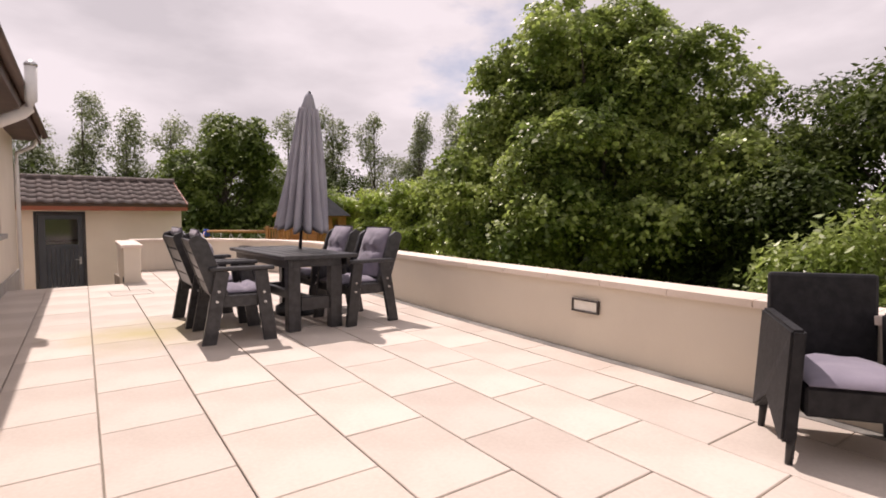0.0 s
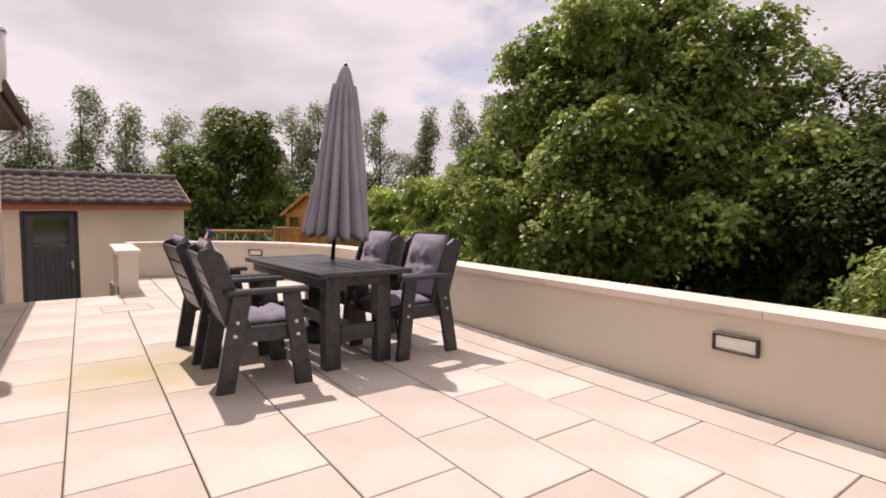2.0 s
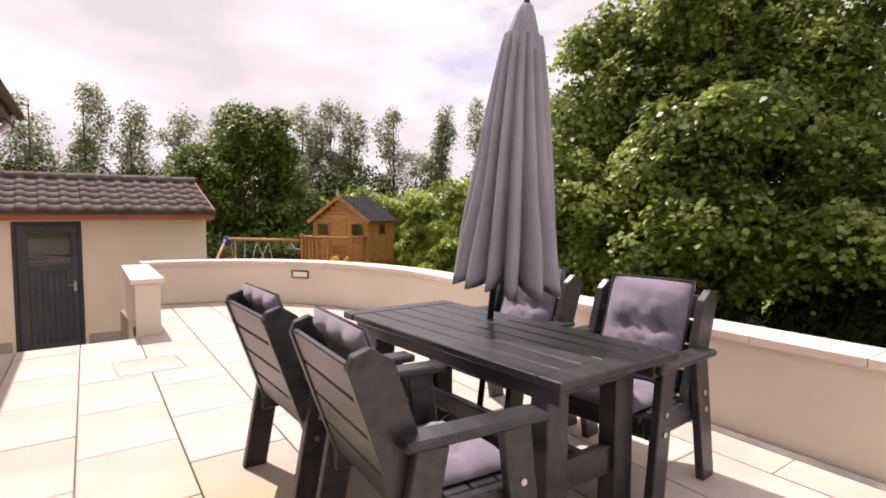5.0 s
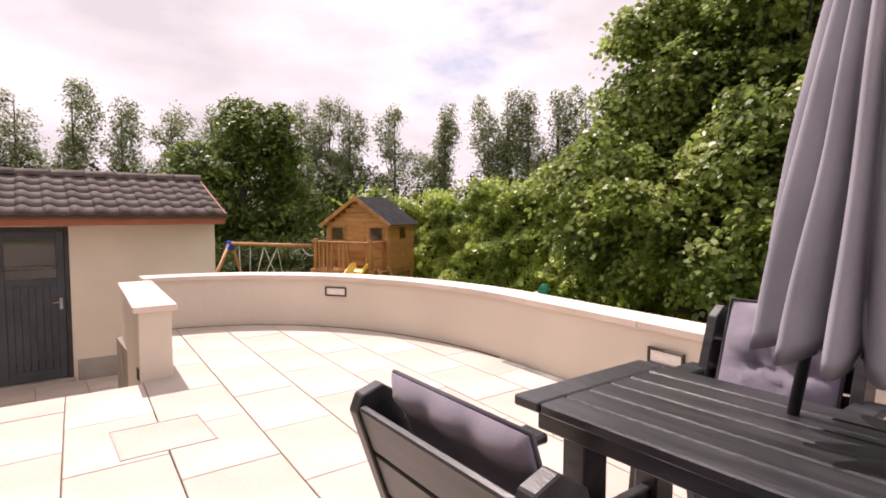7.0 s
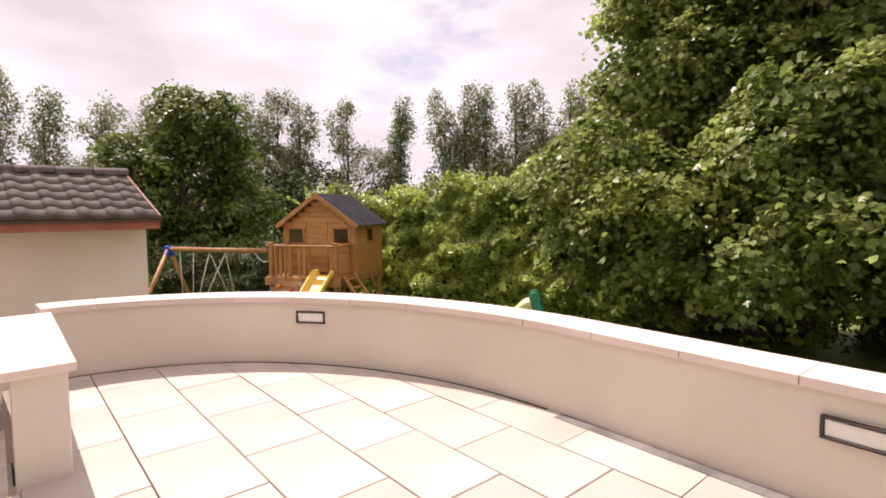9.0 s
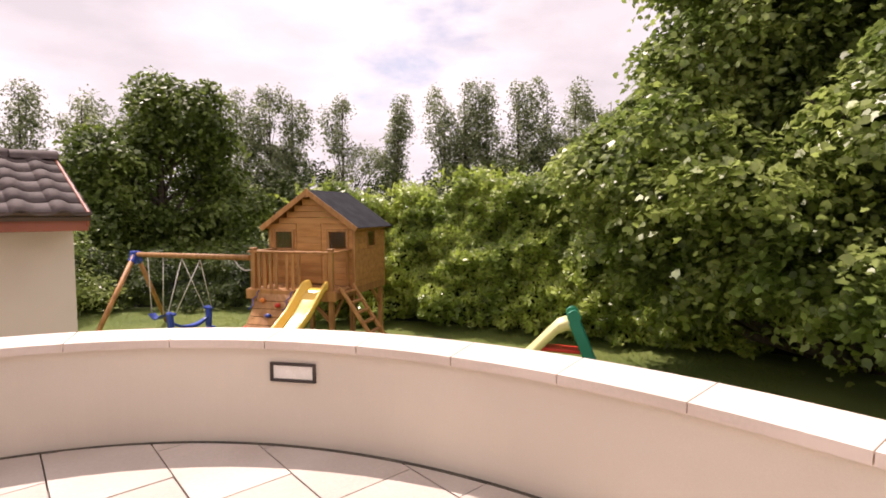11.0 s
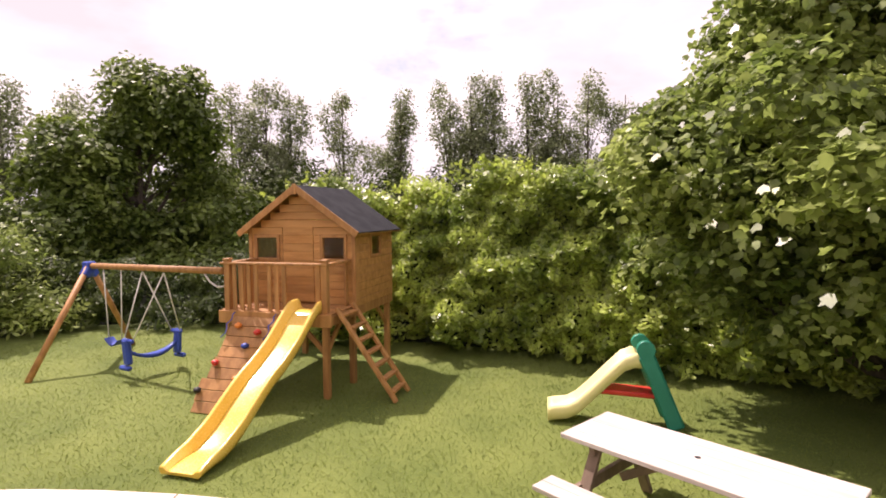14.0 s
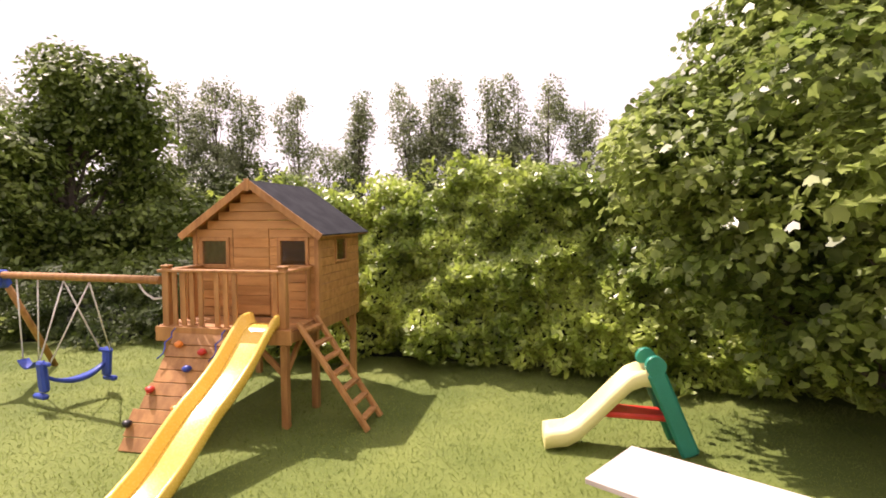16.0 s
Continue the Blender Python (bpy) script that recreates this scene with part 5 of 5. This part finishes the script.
def hedge(name, label, line, tops, thick, count, size, shape, mat, seed):
    """A clipped-once, grown-out hedge along a line; leaves on its front and top, a near-black sheet inside for shade.
    """
    rng = np.random.default_rng(seed)
    P = np.array(line, float)
    seg = np.linalg.norm(np.diff(P, axis=0), axis=1)
    S = np.concatenate([[0], np.cumsum(seg)])
    s = rng.uniform(0, S[-1], count)
    x, y = np.interp(s, S, P[:, 0]), np.interp(s, S, P[:, 1])
    T = np.interp(s, S, np.array(tops, float))
    k = np.clip(np.searchsorted(S, s) - 1, 0, len(seg) - 1)
    way = np.diff(P, axis=0)[k] / seg[k][:, None]
    out = np.stack([way[:, 1], -way[:, 0]], 1)          # to the lawn
    out *= np.where((out[:, 0] < 0) | (out[:, 1] < 0), 1, -1)[:, None]
    wave = np.array([noise.noise((a * 0.9, 0.3, seed)) for a in s]) * 0.6 + np.array([noise.noise((a * 2.6, 7.3, seed)) for a in s]) * 0.5
    top = T + wave
    u = rng.random(count)
    z = np.where(u < 0.72, LAWN + 0.1 + (top - LAWN - 0.1) * rng.random(count) ** 0.85, top + rng.normal(size=count) * 0.12)
    belly = np.array([noise.noise((a * 1.1, c * 1.3, seed + 9)) * 0.75 + noise.noise((a * 3.2, c * 3.2, seed + 4)) * 0.55 for a, c in zip(s, z)])
    f = (z - LAWN) / np.maximum(top - LAWN, 0.5)
    round_off = 1.15 * np.clip(f, 0, 1) ** 1.7
    depth = np.where(u < 0.72, -belly + round_off + np.abs(rng.normal(size=count)) * 0.10, 1.05 + belly * 0 + rng.random(count) * (thick - 0.6))
    pos = np.stack([x - out[:, 0] * depth, y - out[:, 1] * depth, z], 1)
    nrm = np.stack([out[:, 0] * 0.6, out[:, 1] * 0.6, np.full(count, 0.55)], 1) + rng.normal(size=(count, 3)) * 0.45
    nrm[u >= 0.72] += np.array([0, 0, 0.4])
    g = thing(name, pose(0, 0, 0), label, "hedge")
    # upright young shoots along the top
    ns = int(S[-1] * 7)
    ss = rng.uniform(0, S[-1], ns)
    sp, sn = [], []
    for a in ss:
        bx, by = np.interp(a, S, P[:, 0]), np.interp(a, S, P[:, 1])
        ht = rng.uniform(0.15, 0.5)
        tz = np.interp(a, S, np.array(tops, float)) + noise.noise((a * 0.9, 0.3, seed)) * 0.6 + noise.noise((a * 2.6, 7.3, seed)) * 0.5
        lean = rng.normal(size=2) * 0.12
        back = rng.uniform(0.8, 1.9)
        for q in range(14):
            h = q / 14
            sp.append((bx + lean[0] * h + rng.normal() * 0.05 + back * 0.6, by + lean[1] * h + rng.normal() * 0.05 + back * 0.6, tz + ht * h))
            sn.append(tuple(rng.normal(size=3) + np.array([0, 0, 0.6])))
    pos = np.vstack([pos, np.array(sp)])
    nrm = np.vstack([nrm, np.array(sn)])
    leaves("foliage", pos, nrm, size * rng.uniform(0.7, 1.3, len(pos)), shape, mat, g, rng, 0.1)
    # near-black sheet painted as the shade inside; closes gaps between the leaves
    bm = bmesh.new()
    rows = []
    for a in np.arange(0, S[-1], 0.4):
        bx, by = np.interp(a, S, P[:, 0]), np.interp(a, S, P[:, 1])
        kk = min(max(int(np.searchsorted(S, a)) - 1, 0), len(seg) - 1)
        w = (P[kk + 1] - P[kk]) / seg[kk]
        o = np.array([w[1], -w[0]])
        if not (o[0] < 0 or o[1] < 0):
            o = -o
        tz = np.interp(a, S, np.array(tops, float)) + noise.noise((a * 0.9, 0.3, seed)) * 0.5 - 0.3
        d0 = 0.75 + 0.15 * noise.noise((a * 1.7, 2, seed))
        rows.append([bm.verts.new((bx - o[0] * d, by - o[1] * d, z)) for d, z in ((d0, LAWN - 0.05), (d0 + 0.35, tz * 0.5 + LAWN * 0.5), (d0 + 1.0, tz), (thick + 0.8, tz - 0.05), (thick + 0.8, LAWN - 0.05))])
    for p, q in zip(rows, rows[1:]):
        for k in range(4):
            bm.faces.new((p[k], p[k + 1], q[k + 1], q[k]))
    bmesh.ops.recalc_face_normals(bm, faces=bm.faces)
    part("shade_core", bm, M_HEDGE_SHADE, g, "near-black sheet for the shade inside")


hedge("laurel_hedge", "tall glossy laurel hedge along the lawn", [(9.6, 20.9), (11.15, 18.5), (12.1, 16.6), (13.0, 14.6), (13.9, 12.2), (14.4, 9.5)], [1.75, 1.75, 1.95, 1.7, 1.5, 1.0], 1.5, 64000, 0.135, LONG, M_LAUREL, 21)
# shade behind the swing and below the terrace is in these leaf colours
hedge("mixed_hedge", "mixed hedge behind the swing, leaves darkened for shade", [(-3.0, 26.0), (2.0, 27.0), (5.6, 25.7), (8.1, 24.3), (10.0, 22.2), (10.6, 20.8)], [0.9, 0.8, 0.1, -0.3, 0.0, 0.9], 1.6, 30000, 0.13, LONG, M_SHADELEAF, 22)
hedge("side_hedge", "hedge below the terrace, leaves darkened for shade", [(14.4, 9.5), (13.4, 6.6), (12.6, 4.6), (12.6, 0.0), (12.8, -6.0)], [0.8, 0.6, 0.4, 0.6, 1.0], 1.6, 22000, 0.13, LONG, M_SHADELEAF, 23)


def poplar(x, y, h, w, seed, mat=None):
    rng = np.random.default_rng(seed)
    lobes = []
    n = 7
    for k in range(n):
        f = k / (n - 1)
        ww = w * (0.55 + 0.65 * math.sin(math.pi * min(0.95, 0.16 + 0.8 * f))) * rng.uniform(0.7, 1.2)
        lobes.append((x + rng.normal() * w * 0.25, y + rng.normal() * w * 0.25, LAWN + h * (0.22 + 0.72 * f), ww * 0.55, ww * 0.55, h * 0.085))
    return tree("poplar_tree", "tall slender grey-green poplar tree in the far belt", (x, y, LAWN), (x, y, LAWN + h * 0.95), 0.14, lobes, 430, 20, 0.21, 0.27, KITE, mat or M_POPLAR, seed, 0.8, 0.5, 26, "far belt of poplars")


# (bearing from the lawn's edge in degrees off +y, distance, height, width)
BELT = [(-27, 42, 8.5, 2.6), (-23, 43, 9.5, 2.2), (-18.5, 44, 11.4, 3.4), (-14.5, 43, 9.6, 2.4), (-11, 45, 11.0, 2.0), (-8.5, 44, 11.2, 2.0), (-4.0, 43, 9.6, 2.6),
        (0.5, 44, 10.6, 2.2), (4.5, 43, 9.4, 2.4), (9.0, 42, 9.2, 2.8), (13.5, 43, 9.4, 2.4), (22.3, 43, 9.9, 2.4), (25.5, 42, 10.6, 2.2), (27.8, 43, 10.8, 2.0), (33.0, 43, 10.5, 2.2), (38.9, 42, 10.2, 1.6),
        (44.0, 43, 10.9, 2.2), (46.2, 42, 11.2, 2.0), (48.6, 43, 11.0, 2.2), (52.0, 42, 10.8, 2.2), (55.0, 42, 10.9, 2.6), (58.0, 41, 10.8, 2.8), (61.5, 42, 10.0, 2.8)]
for k, (brg, dist, h, w) in enumerate(BELT):
    poplar(4.9 + dist * math.sin(radians(brg)), 10.7 + dist * math.cos(radians(brg)), h * 1.15, w, 40 + k)
rng = np.random.default_rng(77)
for k in range(17):
    brg, dist = -30 + 6.1 * k, 39 + rng.uniform(-2, 2)
    x, y = 4.9 + dist * math.sin(radians(brg)), 10.7 + dist * math.cos(radians(brg))
    lob = [(x + rng.normal() * 1.4, y + rng.normal(), LAWN + 1.8 + 2.7 * rng.random(), 2.2, 1.8, 1.8 + 0.6 * rng.random()) for q in range(4)]
    tree("field_shrub", "dark green field shrub below the poplars", (x, y, LAWN), (x, y, LAWN + 2.5), 0.12, lob, 300, 18, 0.27, 0.34, KITE, M_SHADELEAF, 90 + k, 0.7, 0.3, 14, "field shrubs")
LOBES = [(-1.5, 27.0, 1.5, 2.0, 1.2, 0.9), (1.2, 27.4, 1.4, 1.8, 1.2, 0.8), (3.6, 27.2, 1.2, 1.8, 1.2, 0.8)]
tree("bramble_bank", "bright green bank of bushes behind the outbuilding", (1.0, 27.2, LAWN), (1.0, 27.2, 0.5), 0.08, LOBES, 420, 26, 0.16, 0.24, LONG, M_LAUREL, 130, 0.6, 0.2, 16)

LOBES = [(5.3, 25.6, 0.1, 0.9, 0.9, 1.1), (6.1, 25.2, -0.5, 0.6, 0.7, 0.7), (4.4, 25.8, 0.5, 1.1, 0.9, 1.2)]
tree("laurel_bush", "bright green laurel bush beyond the swing", (5.6, 25.6, LAWN), (5.6, 25.6, 0.6), 0.06, LOBES, 360, 26, 0.14, 0.2, LONG, M_LEAF, 131, 0.6, 0.2, 16, bough=0.5)

# grass blades over the lawn near the walk
rng = np.random.default_rng(5)
N = 170000
gx, gy = rng.uniform(4.0, 14.0, N), rng.uniform(11.0, 24.5, N)
ok = ~((gx < 6.1) & (gy < 12.9))
gx, gy = gx[ok], gy[ok]
pos = np.stack([gx, gy, np.full(len(gx), LAWN + 0.012)], 1)
nrm = np.stack([rng.normal(size=len(gx)), rng.normal(size=len(gx)), np.full(len(gx), 0.9)], 1)
lawn = leaves("grass", pos, nrm, rng.uniform(0.022, 0.046, len(gx)), [(-0.10, 0), (0.10, 0), (0.0, 1)], M_GRASS, None, rng, -0.5)
tagged(lawn, "short green mown grass blades", "grass", kind="stuff")


# ---- pieces: coping, paving ----
def along(line, step):
    """Cuts a plan line into pieces of about step metres; gives each one's points by index fractions."""
    P = np.array(line)
    S = np.concatenate([[0], np.cumsum(np.linalg.norm(np.diff(P, axis=0), axis=1))])
    n = int(round(S[-1] / step))
    return P, S, np.linspace(0, S[-1], n + 1)


mid = wall_line(0.13)
P, S, cuts = along(mid, 0.62)
cuts = [cuts[0]] + [q + 0.18 for q in cuts[:-1]] + [cuts[-1]]
A, B = np.array(wall_line(-0.035)), np.array(wall_line(0.315))
for a, b in zip(cuts, cuts[1:]):
    s = np.linspace(a + 0.003, b - 0.003, 4)
    inn = [(np.interp(q, S, A[:, 0]), np.interp(q, S, A[:, 1])) for q in s]
    out = [(np.interp(q, S, B[:, 0]), np.interp(q, S, B[:, 1])) for q in s]
    part("coping_stone", strip(bmesh.new(), inn, out, WALL_TOP + 0.001, CAP_TOP), M_CAP, parapet)
for ya, yb in ((10.53, 11.2), (11.206, 11.87), (11.876, 12.44)):
    part("coping_stone", skewed(made_box(2.79, 3.125, ya, yb, WALL_TOP + 0.001, CAP_TOP + 0.002, 0.004)), M_CAP, parapet)

spout = thing("drain_spout", pose(2.835, 10.66, 0), "small dark drain spout at the foot of the pier", "drain spout")
part("spout", made_box(-0.012, -0.001, -0.045, 0.045, 0.0, 0.10, 0.004), M_DARKMETAL, spout)
drain = strip(bmesh.new(), [p for p in wall_line(-0.10) if p[1] < 9.3], [p for p in wall_line(-0.006) if p[1] < 9.3], -0.03, 0.004)
tagged(part("trim_drain", drain, M_DRAIN), "grey drainage channel along the foot of the parapet", "drain", kind="structure")

# narrow strip, darker than the paving joints, along the curved wall's foot
foot_joint = strip(bmesh.new(), [p for p in wall_line(-0.03) if p[1] >= 9.3], [p for p in wall_line(-0.004) if p[1] >= 9.3], -0.03, 0.003)
tagged(part("trim_joint", foot_joint, M_DARKJOINT), "dark narrow joint along the foot of the parapet", "joint", kind="structure")

cover = thing("manhole_cover", pose(2.76, 9.25, 0), "recessed manhole cover filled with paving slab", "manhole cover")
fb = bmesh.new()
for q in ((-0.27, 0.27, -0.26, -0.25), (-0.27, 0.27, 0.25, 0.26), (-0.27, -0.26, -0.25, 0.25), (0.26, 0.27, -0.25, 0.25)):
    box(fb, q[0], q[1], q[2], q[3], -0.001, 0.004)
part("frame", fb, M_PLINTH, cover)
part("infill", made_box(-0.255, 0.255, -0.245, 0.245, -0.001, 0.003, 0.001), M_SLAB, cover)

SL, GAP = 0.7875, 0.004
EDGES = [1.84 + 0.525 * k for k in range(-9, 0)] + [1.84, 2.37, 2.92, 3.42, 3.945, 4.44, 4.96, 5.48, 6.0, 6.52]   # at y = 3
SKEW = 0.063
INNER = wall_line(0.1)


def slab_mesh(w, l, skew=0.0):
    bm = made_box(-w / 2 + GAP, w / 2 - GAP, -l / 2 + GAP, l / 2 - GAP, -0.04, 0.0, 0.004)
    for v in bm.verts:
        v.co.x += skew * v.co.y
    me = bpy.data.meshes.new("slab")
    bm.to_mesh(me)
    bm.free()
    me.materials.append(M_SLAB)
    return me


rnd = random.Random(8)
for c in range(len(EDGES) - 1):
    xa, xb = EDGES[c], EDGES[c + 1]
    w = xb - xa
    full = slab_mesh(w, SL, SKEW)
    off = 2.643 - (0 if c % 2 else SL / 2)
    for r in range(-9, 15):
        ya = off + r * SL
        da, db = SKEW * (ya - 3.0), SKEW * (ya + SL - 3.0)
        cut = [(xa + da + GAP, ya + GAP), (xb + da - GAP, ya + GAP), (xb + db - GAP, ya + SL - GAP), (xa + db + GAP, ya + SL - GAP)]
        for p, q in zip(INNER, INNER[1:]):
            cut = clip(cut, p, q)
            if len(cut) < 3:
                break
        if len(cut) >= 3 and xb < 2.5:
            cut = clip(cut, (3.0, 10.5), (-2.0, 10.5))
        if len(cut) < 3:
            continue
        z = rnd.uniform(-0.0012, 0.0012)
        area = abs(sum(cut[i][0] * cut[(i + 1) % len(cut)][1] - cut[(i + 1) % len(cut)][0] * cut[i][1] for i in range(len(cut)))) / 2
        if area < 0.004:
            continue
        if abs(area - (w - 2 * GAP) * (SL - 2 * GAP)) < 1e-4:
            share("slab", full, pose((xa + xb + da + db) / 2, ya + SL / 2, z), terrace)
        else:
            part("slab", prism(bmesh.new(), cut, -0.04, z), M_SLAB, terrace)
yard_slab = slab_mesh(0.6, 0.6)
for i in range(-1, 9):
    for j in range(7):
        share("slab", yard_slab, pose(2.45 - i * 0.6, 14.74 - j * 0.6, YARD + rnd.uniform(-0.002, 0.002)), yard_floor)
